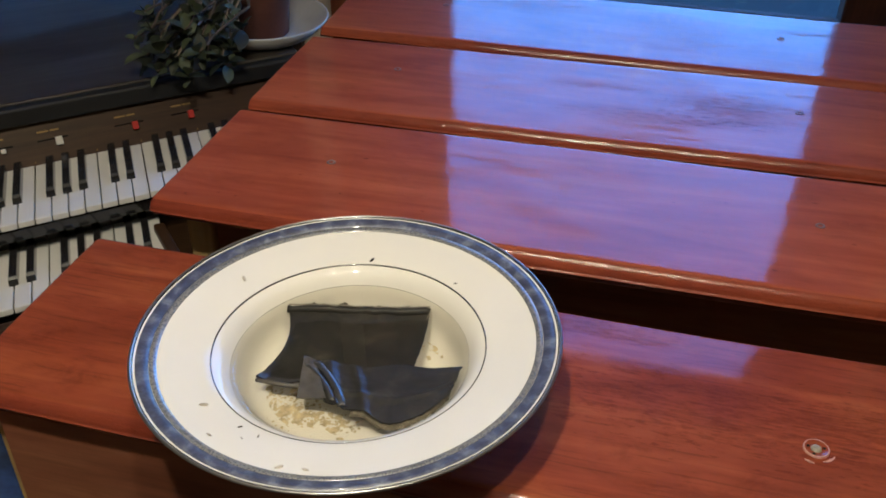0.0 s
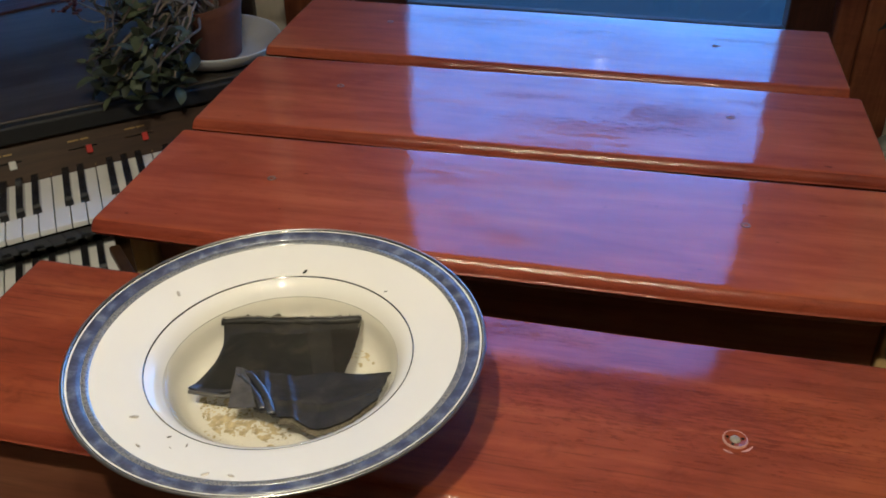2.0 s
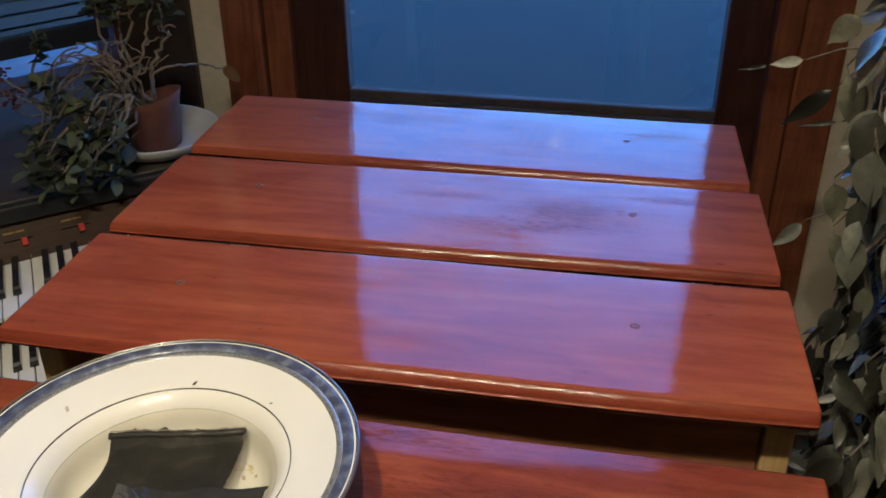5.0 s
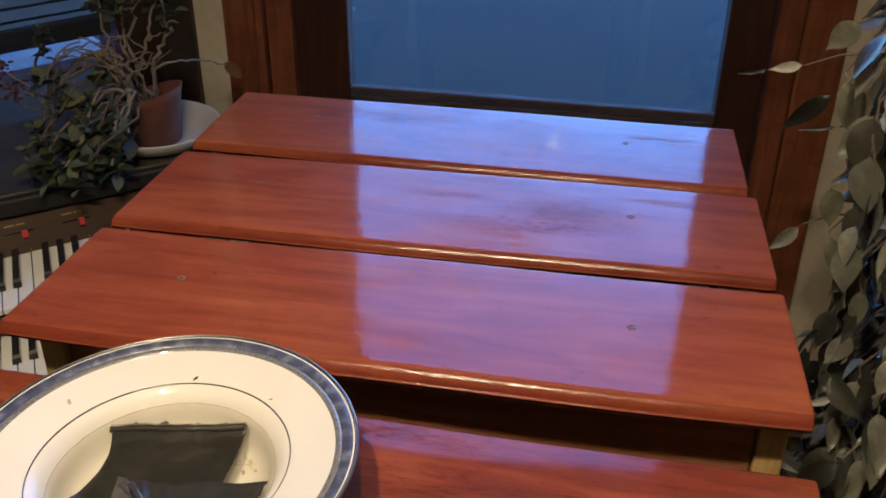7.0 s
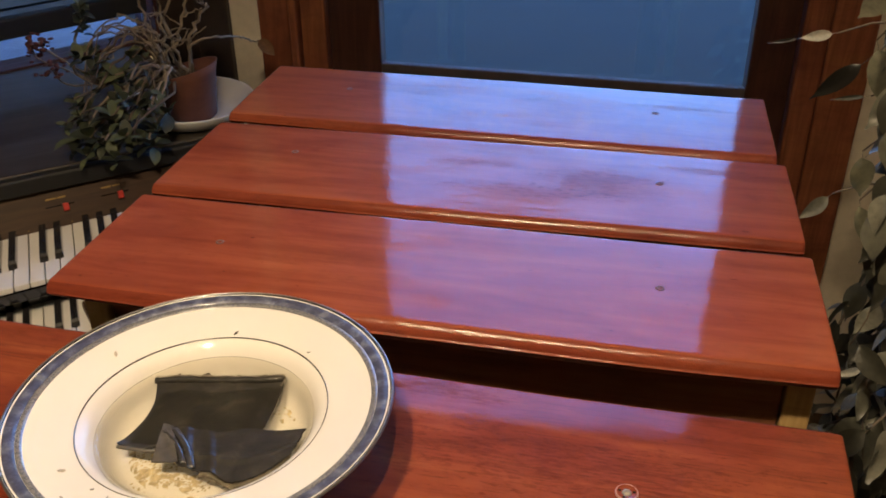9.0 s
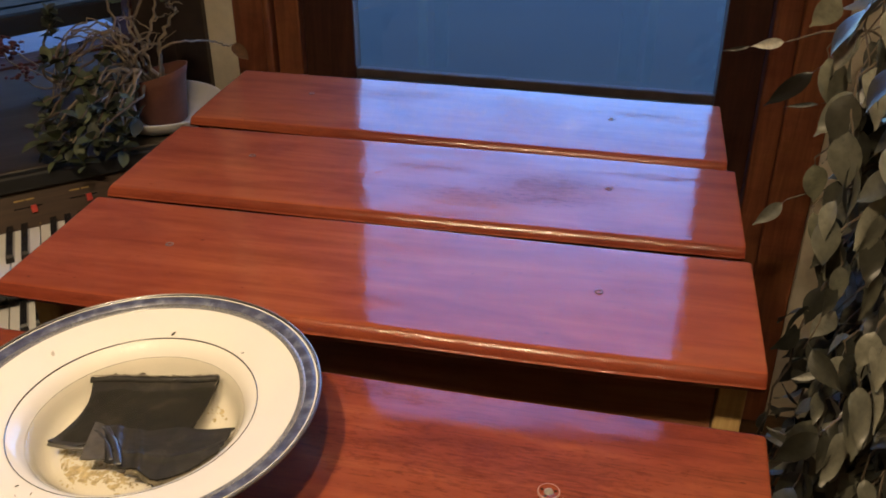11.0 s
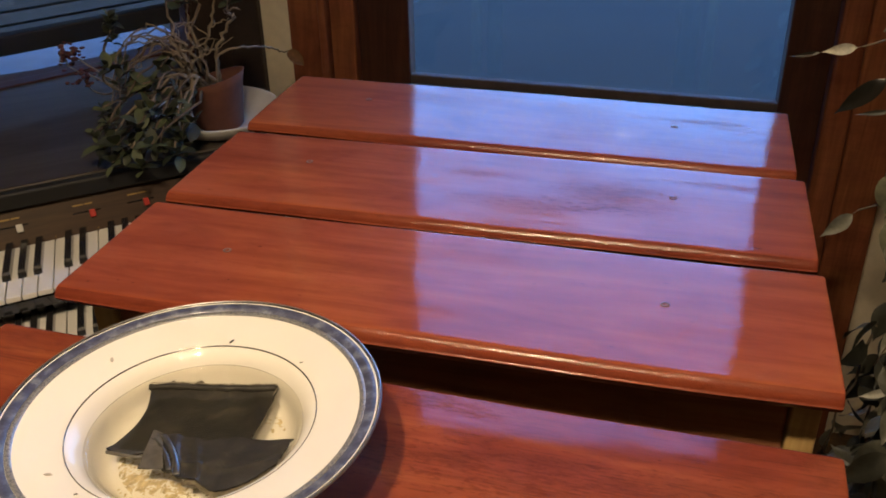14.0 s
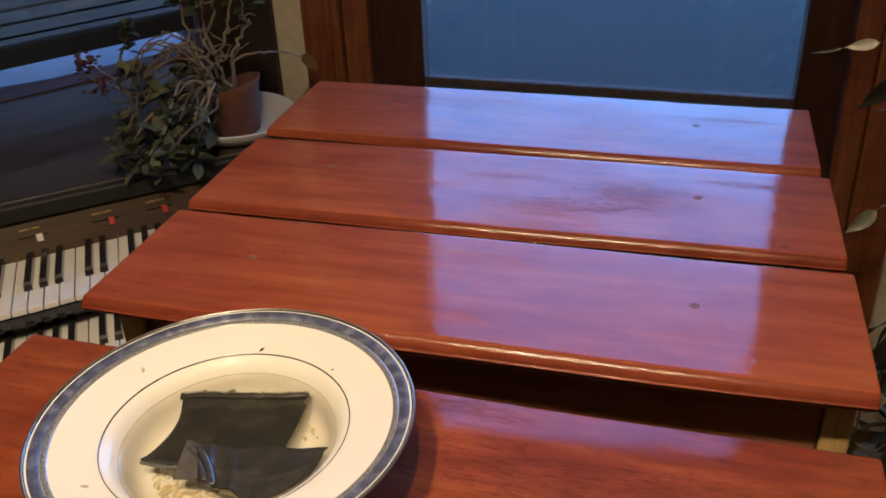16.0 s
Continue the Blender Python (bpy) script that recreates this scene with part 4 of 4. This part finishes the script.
# ---- pelargonium in its saucer on the organ ----
SX, SY = -0.173, 0.699
saucer = part("saucer", lathe([(0, 0.006), (0.064, 0.006), (0.074, 0.010), (0.094, 0.028), (0.0962, 0.0302), (0.0985, 0.0302), (0.0992, 0.0285), (0.080, 0.0085), (0.068, 0.002), (0.064, 0.0), (0, 0.0)], 72), SAUCERWHITE, None, smooth=True)
saucer.location = (SX, SY, OT + 0.0004)
tagged(saucer, "white enamel saucer under a flower pot on the organ", "saucer")
POX, POY = -0.167, 0.690
pot = thing("potted_plant", pose(POX, POY, OT + 0.0068), "straggling woody plant with fleshy leaves in a terracotta pot", "plant")
bm = lathe([(0, 0.0), (0.034, 0.0), (0.037, 0.003), (0.042, 0.060), (0.0455, 0.076), (0.0435, 0.076), (0.040, 0.058), (0, 0.056)], 48)
for v in bm.verts:
    if v.co.z > 0.0585:
        v.co.z += 0.30 * v.co.x      # the rim is broken away lower on one side
part("pot", bm, TERRACOTTA, pot, "terracotta pot with a slanting broken rim", smooth=True)
part("soil", lathe([(0, 0.060), (0.02, 0.061), (0.039, 0.0585), (0.039, 0.056), (0, 0.056)], 24), SOIL, pot)


def leaf_mesh(length, width, bend, fold=0.25, round_tip=0.0):
    bm = bmesh.new()
    n = 6
    rows = []
    for i in range(n + 1):
        t = i / n
        w = width / 2 * (math.sin(math.pi * t ** (0.75 + round_tip * 0.4)) ** (0.8 - 0.3 * round_tip)) if 0 < t < 1 else 0.0004
        x = length * t
        z = -bend * length * t * t
        rows.append([bm.verts.new((x, -w, z + fold * w)), bm.verts.new((x, 0, z)), bm.verts.new((x, w, z + fold * w))])
    for a, b in zip(rows, rows[1:]):
        for k in range(2):
            bm.faces.new((a[k], a[k + 1], b[k + 1], b[k]))
    return bm


def leaf_data(name, mat, *args):
    bm = leaf_mesh(*args)
    me = bpy.data.meshes.new(name)
    bm.to_mesh(me)
    bm.free()
    me.materials.append(mat)
    me.polygons.foreach_set("use_smooth", [True] * len(me.polygons))
    return me


def joined_leaves(name, places, shape, mat):
    """Many leaves as one mesh."""
    shape.verts.index_update()
    sv, sf = [v.co.copy() for v in shape.verts], [[v.index for v in f.verts] for f in shape.faces]
    shape.free()
    verts, faces = [], []
    for m in places:
        o = len(verts)
        verts += [tuple(m @ c) for c in sv]
        faces += [[i + o for i in f] for f in sf]
    me = bpy.data.meshes.new(name)
    me.from_pydata(verts, [], faces)
    me.materials.append(mat)
    me.polygons.foreach_set("use_smooth", [True] * len(me.polygons))
    return new(name, me)


def limb(start, heading, length, r0, wander, sag, rnd, steps=8):
    pts, rad = [Vector(start)], [r0]
    d = Vector(heading).normalized()
    for i in range(steps):
        d = (d + Vector((rnd.gauss(0, wander), rnd.gauss(0, wander), rnd.gauss(0, wander) - sag))).normalized()
        pts.append(pts[-1] + d * length / steps)
        rad.append(r0 * (1 - 0.65 * (i + 1) / steps))
    return pts, rad


rnd = random.Random(11)
ROUND = [leaf_data("leaf", SHADELEAF, 0.026, 0.017, b, 0.35, 0.8) for b in (0.05, 0.3, 0.6)]
sprays = []


def rosette(p, up, count, size=1.0):
    """Fleshy leaves set round the tip of a shoot, the inner ones steeper."""
    up = Vector(up).normalized()
    side = up.orthogonal().normalized()
    for k in range(count):
        f = k / max(1, count - 1)
        out = Matrix.Rotation(2.4 * k + rnd.uniform(-0.3, 0.3), 3, up) @ side
        dd = (out * (0.35 + 0.75 * f) + up * (1.0 - 0.75 * f) + Vector((rnd.gauss(0, 0.12), rnd.gauss(0, 0.12), rnd.gauss(0, 0.12)))).normalized()
        at = Vector(p) - up * (0.016 * size * f)
        sprays.append(Matrix.Translation(at) @ dd.to_track_quat("X", "Z").to_matrix().to_4x4() @ Matrix.Rotation(rnd.uniform(-0.6, 0.6), 4, "X") @ Matrix.Scale(size * rnd.uniform(0.65, 1.15), 4))


def stem(points, r0, r1, mat, wobble=0.0025, name="stem"):
    """A gnarled stem through points, in steps, thinning to its tip."""
    n = 5 * (len(points) - 1)
    run, rad = [], []
    for i in range(n + 1):
        f = i / n * (len(points) - 1)
        k = min(int(f), len(points) - 2)
        q = [Vector(points[min(max(c, 0), len(points) - 1)]) for c in (k - 1, k, k + 1, k + 2)]
        g = f - k
        p = 0.5 * (2 * q[1] + (q[2] - q[0]) * g + (2 * q[0] - 5 * q[1] + 4 * q[2] - q[3]) * g * g + (3 * q[1] - q[0] - 3 * q[2] + q[3]) * g ** 3)
        run.append(p + Vector((rnd.gauss(0, wobble), rnd.gauss(0, wobble), rnd.gauss(0, wobble))) * (0.2 < f < len(points) - 1.2))
        rad.append((r0 + (r1 - r0) * i / n) * rnd.uniform(0.85, 1.2))
    part(name, tube(run, rad, 7), mat, pot, smooth=True)
    return run


# main stems, rising out of the pot to a tuft of leaves
TRUNKS = (((-0.012, -0.004, 0.058), (-0.016, -0.034, 0.084), (-0.008, -0.046, 0.104), (-0.016, -0.032, 0.146), (-0.024, -0.020, 0.192), (-0.020, -0.020, 0.240)),
          ((-0.006, 0.002, 0.058), (-0.008, -0.022, 0.100), (0.004, -0.010, 0.148), (0.014, 0.000, 0.190), (0.020, 0.004, 0.236)),
          ((0.002, -0.006, 0.058), (0.000, -0.022, 0.098), (-0.012, -0.020, 0.142), (-0.006, -0.012, 0.200), (-0.002, -0.010, 0.246)),
          ((-0.010, -0.010, 0.058), (-0.020, -0.048, 0.090), (-0.012, -0.060, 0.126), (-0.034, -0.046, 0.170), (-0.044, -0.034, 0.222)),
          ((0.004, 0.006, 0.058), (0.010, -0.004, 0.112), (0.022, 0.002, 0.150), (0.034, 0.006, 0.176), (0.030, 0.004, 0.215)))
for pts in TRUNKS:
    run = stem(pts, 0.0034, 0.0016, TWIG)
    tip = run[-1]
    for _ in range(3):
        rosette(tip + Vector((rnd.gauss(0, 0.012), rnd.gauss(0, 0.010), rnd.uniform(-0.030, 0.004))), (rnd.gauss(0, 0.4), rnd.gauss(-0.2, 0.4), 1), 7, 0.85)
    for k in range(5):
        p = run[rnd.randint(6, len(run) - 3)]
        out = Vector((rnd.gauss(0, 1), rnd.gauss(-0.3, 0.7), rnd.uniform(-0.2, 1.0))).normalized()
        stem([p, p + out * 0.018, p + out * 0.034 + Vector((0, 0, rnd.uniform(-0.006, 0.014)))], 0.0014, 0.0006, TWIG, 0.0015, "twig")
# a thick cut stem that hangs over the broken rim
stem([(-0.010, -0.012, 0.060), (-0.012, -0.045, 0.098), (-0.010, -0.062, 0.070), (-0.014, -0.070, 0.034)], 0.0042, 0.0032, TWIG)
# pale bare twigs arching away from the trunk
for k in range(11):
    d = Vector((rnd.gauss(0, 0.008), rnd.gauss(0, 0.012), rnd.gauss(0, 0.012)))
    run = stem([Vector((-0.014, -0.048, 0.104)) + d * 0.3, Vector((-0.024, -0.054, 0.140)) + d, Vector((-0.046, -0.070, 0.162)) + d * 1.2, Vector((-0.076, -0.090, 0.152 - 0.008 * (k % 4))) + d * 1.5, Vector((-0.092, -0.100, 0.118 - 0.014 * (k % 5))) + d * 1.5], 0.0019, 0.0009, TWIG, 0.0026)
    if k % 3 == 0:
        rosette(run[-1], (-0.5, -0.4, 0.4), 6, 0.8)
# one upright shoot with a tuft of leaves at its tip
run = stem([(-0.020, -0.012, 0.060), (-0.070, -0.075, 0.072), (-0.114, -0.108, 0.096), (-0.108, -0.110, 0.146), (-0.095, -0.110, 0.176)], 0.0030, 0.0016, TWIG, 0.0015)
for k in range(3):
    rosette(Vector((-0.094, -0.110, 0.196 - 0.014 * k)), (0.1, 0, 1), 6, 0.75)
rosette((-0.102, -0.128, 0.130), (-0.3, -0.5, 0.8), 7, 0.9)
# leafy shoots spilling over the organ top, each ending in a rosette
SHOOTS = ((-0.042, -0.170, 0.062), (-0.010, -0.130, 0.050), (-0.092, -0.165, 0.058), (-0.050, -0.190, 0.030), (-0.017, -0.165, 0.026), (-0.059, -0.110, 0.100), (-0.022, -0.090, 0.080), (-0.040, -0.088, 0.120), (-0.075, -0.140, 0.085),
          (-0.070, -0.185, 0.036), (-0.112, -0.140, 0.070), (-0.030, -0.150, 0.080), (-0.085, -0.120, 0.112), (-0.060, -0.155, 0.050), (-0.120, -0.160, 0.040), (-0.095, -0.180, 0.026), (-0.034, -0.195, 0.016), (-0.072, -0.200, 0.016), (0.004, -0.130, 0.030), (-0.002, -0.150, 0.018), (-0.028, -0.120, 0.060), (-0.045, -0.135, 0.072), (-0.020, -0.180, 0.040), (0.006, -0.110, 0.048))
for k, goal in enumerate(SHOOTS):
    goal = Vector(goal)
    a0 = Vector((rnd.uniform(-0.025, 0.0), rnd.uniform(-0.02, 0.01), 0.060))
    mid = a0.lerp(goal, 0.5) + Vector((rnd.gauss(0, 0.012), rnd.gauss(0, 0.012), rnd.uniform(0.015, 0.05)))
    run = stem([a0, mid, goal], 0.0026, 0.0014, TWIG if k % 2 else BARK, 0.0016, "shoot")
    rosette(goal, (rnd.gauss(-0.2, 0.4), rnd.gauss(-0.4, 0.4), 0.8), rnd.choice((5, 6, 8)), rnd.uniform(0.6, 1.15))
    if k % 2:
        rosette(run[-3], (rnd.gauss(-0.2, 0.5), rnd.gauss(-0.4, 0.4), 0.5), 4, rnd.uniform(0.5, 0.8))
# a long bare stem with one dry leaf
run = stem([(0.004, -0.004, 0.060), (0.014, -0.008, 0.116), (0.046, 0.012, 0.122), (0.050, 0.090, 0.100), (0.036, 0.180, 0.062), (0.024, 0.250, 0.040)], 0.0022, 0.0009, TWIG, 0.0012)
dry = part("dry_leaf", leaf_mesh(0.034, 0.022, 0.5, 0.6, 1.0), CRUMBLED, pot, "curled dry brown leaf", smooth=True)
dry.matrix_local = Matrix.Translation(run[-1]) @ pose(0, 0, 0, 40, 20, -30)
sprays.sort(key=lambda m: m.translation.y)
for m in sprays[:290]:
    ob = new("leaf", rnd.choice(ROUND))
    ob.parent = pot
    ob.matrix_local = m
rest = joined_leaves("foliage", sprays[290:], leaf_mesh(0.026, 0.017, 0.3, 0.35, 0.8), SHADELEAF)
rest.parent = pot
tagged(rest, kind="stuff")
# dull red flower heads on thin stalks
for k, (fx, fy, fz) in enumerate(((-0.205, -0.050, 0.118), (-0.185, -0.060, 0.080), (-0.232, -0.030, 0.100))):
    bm = bmesh.new()
    r2 = random.Random(40 + k)
    for _ in range(22):
        o = Vector((r2.gauss(0, 0.009), r2.gauss(0, 0.009), r2.gauss(0, 0.006)))
        bmesh.ops.create_icosphere(bm, subdivisions=1, radius=r2.uniform(0.003, 0.006), matrix=Matrix.Translation(o) @ Matrix.Rotation(r2.uniform(-1, 1), 4, "X") @ Matrix.Diagonal((1, 1, 0.4, 1)))
    fl = part("flower", bm, PETAL, pot, "dull red flower head", smooth=True)
    fl.location = (fx, fy, fz)
    stem([(-0.02, -0.01, 0.060), (-0.10, -0.05, 0.062), (fx + 0.02, fy, fz - 0.02), (fx, fy, fz)], 0.0018, 0.0010, TWIG, 0.0012)

# ---- weeping fig by the door ----
FX, FY = 1.05, 0.47
fig = thing("weeping_fig", pose(FX, FY, 0), "weeping fig tree with drooping grey-green leaves", "tree")
part("pot", lathe([(0, 0.0), (0.11, 0.0), (0.118, 0.006), (0.145, 0.24), (0.155, 0.243), (0.157, 0.275), (0.148, 0.277), (0.14, 0.245), (0, 0.245)], 48), TERRACOTTA, fig, smooth=True)
part("soil", lathe([(0, 0.262), (0.08, 0.264), (0.14, 0.256), (0.14, 0.25), (0, 0.25)], 24), SOIL, fig)
rnd = random.Random(21)
pts, rad = limb((0, 0, 0.25), (0.02, 0.03, 1), 1.30, 0.013, 0.05, -0.01, rnd, 14)
part("trunk", tube(pts, rad, 9), BARK, fig, smooth=True)


def fig_leaf(length, width, droop, fold, curl):
    """A fig leaf on its stalk: oval with a long drawn-out tip, folded along the midrib, its edges waved."""
    bm = bmesh.new()
    stalk, n = 0.16 * length, 9
    rows = []
    for i in range(n + 1):
        t = i / n
        w = width / 2 * (math.sin(math.pi * min(1.0, t * 1.08) ** 0.78) ** 0.85 if 0 < t < 0.92 else 0.0)
        w = max(w, 0.10 * width * (1 - t) if t > 0.6 else 0.0, 0.0005)
        x, z = stalk + length * t, -droop * length * t * t
        rows.append([bm.verts.new((x, q * w, z + fold * abs(q) * w + curl * 0.12 * width * abs(q) * math.sin(7 * t + 2 * q))) for q in (-1, -0.55, 0, 0.55, 1)])
    for a, b in zip(rows, rows[1:]):
        for k in range(4):
            bm.faces.new((a[k], a[k + 1], b[k + 1], b[k]))
    tube([(0, 0, 0), (stalk * 0.5, 0, 0.001), (stalk, 0, 0)], [0.0007, 0.0006, 0.0006], 4, bm)
    return bm


def fig_data(material, *shape):
    me = bpy.data.meshes.new("leaf")
    bm = fig_leaf(*shape)
    bm.to_mesh(me)
    bm.free()
    me.materials.append(material)
    me.polygons.foreach_set("use_smooth", [True] * len(me.polygons))
    return me


FIG = [fig_data(FIGLEAF, 0.084, w, d, f, c) for w, d, f, c in ((0.042, 0.10, 0.20, 0.3), (0.046, 0.22, 0.12, 0.6), (0.038, 0.40, 0.30, 0.4), (0.044, -0.08, 0.15, 0.8), (0.040, 0.15, 0.45, 0.2))]
PALEFIG = fig_data(PALELEAF, 0.084, 0.042, 0.12, 0.35, 0.3)
KHAKIFIG = fig_data(KHAKILEAF, 0.084, 0.042, 0.12, 0.12, 0.5)
DARKFIG = fig_data(SHADOWFIGLEAF, 0.084, 0.042, 0.15, 0.15, 0.4)
leaves = []


def crown_edge(z):
    """How far towards the door the crown reaches at a height."""
    f = min(1.0, max(0.0, (1.065 - z) / 0.445))
    low, high = min(1.0, max(0.0, (0.676 - z) / 0.065)), max(0.0, z - 1.105)
    return 0.730 + 0.093 * f - 0.045 * low + 0.9 * high + 0.016 * math.sin(z * 28)


def clear_of_door(m):
    p = m.translation + m.to_3x3() @ Vector((0.04, 0, 0))
    return p.x + FX - 0.31 * p.y > crown_edge(p.z)


for k in range(84):
    low = k % 3 == 0
    i = rnd.randint(2, 6) if low else rnd.randint(5, 14)
    az = rnd.uniform(2.0, 4.6) if k % 4 else rnd.uniform(0, 2 * math.pi)
    reach = rnd.uniform(0.08, 0.20)
    a0 = pts[i]
    tip = a0 + Vector((math.cos(az) * reach, math.sin(az) * reach, rnd.uniform(0.0, 0.06)))
    drop = rnd.uniform(0.25, 0.5)
    line = [a0.lerp(tip, f) + Vector((0, 0, 0.05 * math.sin(math.pi * f))) for f in (0, 0.35, 0.7, 1.0)]
    p = tip.copy()
    for q in range(9):
        p = p + Vector((math.cos(az) * 0.006 + rnd.gauss(0, 0.006), math.sin(az) * 0.006 + rnd.gauss(0, 0.006), -drop / 9))
        if p.z < 0.22:
            break
        line.append(p.copy())
    part("branch", tube(line, [0.004 * (1 - 0.75 * j / len(line)) for j in range(len(line))], 6), TWIG, fig, smooth=True)
    for j in range(2, len(line)):
        for _ in range(rnd.choice((3, 3, 4))):
            out = Vector((math.cos(az) * 0.25 + rnd.gauss(0, 0.55), math.sin(az) * 0.25 + rnd.gauss(0, 0.55), -0.8 + rnd.gauss(0, 0.35)))
            at = line[j].lerp(line[j - 1], rnd.random())
            leaves.append(Matrix.Translation(at) @ out.normalized().to_track_quat("X", "Z").to_matrix().to_4x4() @ Matrix.Rotation(rnd.uniform(-3.1, 3.1), 4, "X") @ Matrix.Scale(rnd.uniform(0.48, 0.86), 4))
for k in range(82):
    # strands that hang at the edge of the crown, beside the door frame
    z = 0.54 + 0.65 * k / 60 if k < 60 else rnd.uniform(0.48, 0.70)
    a0 = pts[min(13, max(2, int((z + 0.10 - 0.25) / 1.30 * 14)))]
    dy = rnd.uniform(-0.16, 0.10)
    tip = Vector((crown_edge(z) + 0.035 + 0.31 * dy + rnd.uniform(0.0, 0.14) - FX, dy, z))
    line = [a0.lerp(tip, f) + Vector((0, 0, 0.06 * math.sin(math.pi * f))) for f in (0, 0.25, 0.5, 0.75, 1.0)]
    p = tip.copy()
    for q in range(4):
        p = p + Vector((rnd.gauss(0.004, 0.008), rnd.gauss(0, 0.008), -0.037))
        line.append(p.copy())
    part("branch", tube(line, [0.0024 * (1 - 0.75 * j / len(line)) for j in range(len(line))], 6), TWIG, fig, smooth=True)
    for j in range(4, len(line)):
        for _ in range(2):
            out = Vector((rnd.gauss(-0.10, 0.45), rnd.gauss(-0.25, 0.35), -0.9))
            turn = out.normalized().to_track_quat("X", "Z").to_matrix().to_4x4() @ Matrix.Rotation(rnd.gauss(0.0, 0.9), 4, "X")
            leaves.append(Matrix.Translation(line[j].lerp(line[j - 1], rnd.random())) @ turn @ Matrix.Scale(rnd.uniform(0.48, 0.86), 4))
leaves = sorted((m for m in leaves if clear_of_door(m)), key=lambda m: m.translation.x + 0.6 * m.translation.y)
for m in leaves[:265]:
    ob = new("leaf", rnd.choice(FIG))
    ob.parent = fig
    ob.matrix_local = m
fo = joined_leaves("foliage", leaves[265:], fig_leaf(0.084, 0.040, 0.22, 0.2, 0.5), FIGLEAF)
fo.parent = fig
tagged(fo, kind="stuff")

# the outermost leaves, which stand free before the door frame: stalk, tip and width of each
K, D, P = KHAKIFIG, DARKFIG, PALEFIG
OUTER = ((0.694, 1.026, 0.655, 1.017, 0.012, P), (0.658, 1.018, 0.624, 1.009, 0.005, D), (0.733, 1.023, 0.763, 0.947, 0.036, K), (0.749, 1.072, 0.719, 1.033, 0.030, K), (0.769, 1.045, 0.809, 0.976, 0.033, K), (0.735, 0.998, 0.683, 0.941, 0.021, D),
         (0.751, 0.950, 0.707, 0.943, 0.006, D), (0.745, 0.899, 0.759, 0.839, 0.030, K), (0.753, 0.842, 0.774, 0.783, 0.020, K), (0.727, 0.841, 0.693, 0.807, 0.018, P), (0.771, 0.837, 0.794, 0.783, 0.028, D), (0.759, 0.932, 0.802, 0.862, 0.019, K),
         (0.821, 0.932, 0.824, 0.885, 0.028, K), (0.793, 0.961, 0.768, 0.916, 0.038, D), (0.799, 0.782, 0.808, 0.730, 0.026, K), (0.814, 0.710, 0.788, 0.657, 0.028, FIG[0]), (0.827, 0.644, 0.801, 0.598, 0.036, FIG[3]), (0.827, 0.587, 0.788, 0.573, 0.012, P))
for k, (bx, bz, tx, tz, wide, data) in enumerate(OUTER):
    y = rnd.uniform(-0.03, 0.03) - 0.02 if k > 1 else -0.02
    a, b = Vector((bx - FX, y, bz)), Vector((tx - FX, y + (rnd.uniform(-0.02, 0.02) if k > 1 else 0.0), tz))
    d = b - a
    x_axis = d.normalized()
    face = Vector((rnd.uniform(-0.25, 0.25), -0.9, 0.35 + rnd.uniform(-0.2, 0.2)))
    y_axis = face.cross(x_axis).normalized()
    z_axis = x_axis.cross(y_axis)
    m = Matrix((x_axis, y_axis, z_axis)).transposed().to_4x4()
    ob = new("leaf", data)
    ob.parent = fig
    ob.matrix_local = Matrix.Translation(a) @ m @ Matrix.Diagonal((d.length / 0.0975, wide / 0.042, d.length / 0.0975, 1.0))
    if k == 1:
        continue
    # the twig that bears it, from the nearest strand inwards
    node = Vector((max(bx + 0.04, crown_edge(bz) + 0.05) - FX, y + 0.02, bz + (0.012 if data is P or tz > bz - 0.03 else 0.05)))
    line = [a, a.lerp(node, 0.4) + Vector((0, 0, 0.006)), node, node.lerp(pts[6], 0.5) + Vector((0, 0, 0.04)), Vector((pts[6].x, pts[6].y, min(1.4, bz + 0.1)))]
    part("branch", tube(line, [0.0009, 0.0012, 0.0016, 0.0024, 0.003], 6), TWIG, fig, smooth=True)

# ---- ceiling lamp ----
lamp = thing("ceiling_lamp", pose(LAMP[0], LAMP[1], 0), "unseen two-armed brass ceiling lamp, one arm with an added light-blocking cone", "lamp")
CONEMETAL = plain("added_cone_enamel", (0.10, 0.09, 0.08), 0.5, 0.2, 0, 0.1, 40, 0.05)
BRASS = plain("dull_brass", (0.45, 0.32, 0.12), 0.35, 0.9, 0, 0.15, 80, 0.1)
part("rose", lathe([(0, 2.47), (0.05, 2.472), (0.055, 2.485), (0.055, 2.4995), (0, 2.4995)], 32), BRASS, lamp, smooth=True)
LZ = LAMP[2] + 0.08
part("rod", tube([(0, 0, LZ), (0, 0, 2.472)], [0.006, 0.006], 10), BRASS, lamp, smooth=True)
part("bar", tube([(-SPREAD - 0.015, 0, LZ), (SPREAD + 0.015, 0, LZ)], [0.007, 0.007], 10), BRASS, lamp, smooth=True)
for dx in (-SPREAD, SPREAD):
    part("holder", lathe([(0, LZ - 0.045), (0.014, LZ - 0.045), (0.016, LZ - 0.005), (0, LZ - 0.004)], 20), BRASS, lamp, smooth=True).location = (dx, 0, 0)
# Added, unseen cone that keeps this bulb's glint out of the door glass.
shade = lathe([(0.030, LZ - 0.010), (0.034, LZ - 0.012), (0.100, LZ - 0.166), (0.098, LZ - 0.168), (0.031, LZ - 0.014)], 40)
part("shade", shade, CONEMETAL, lamp, "added dark metal cone that blocks one bulb's light towards the door", smooth=True).location = (-SPREAD, 0, 0)
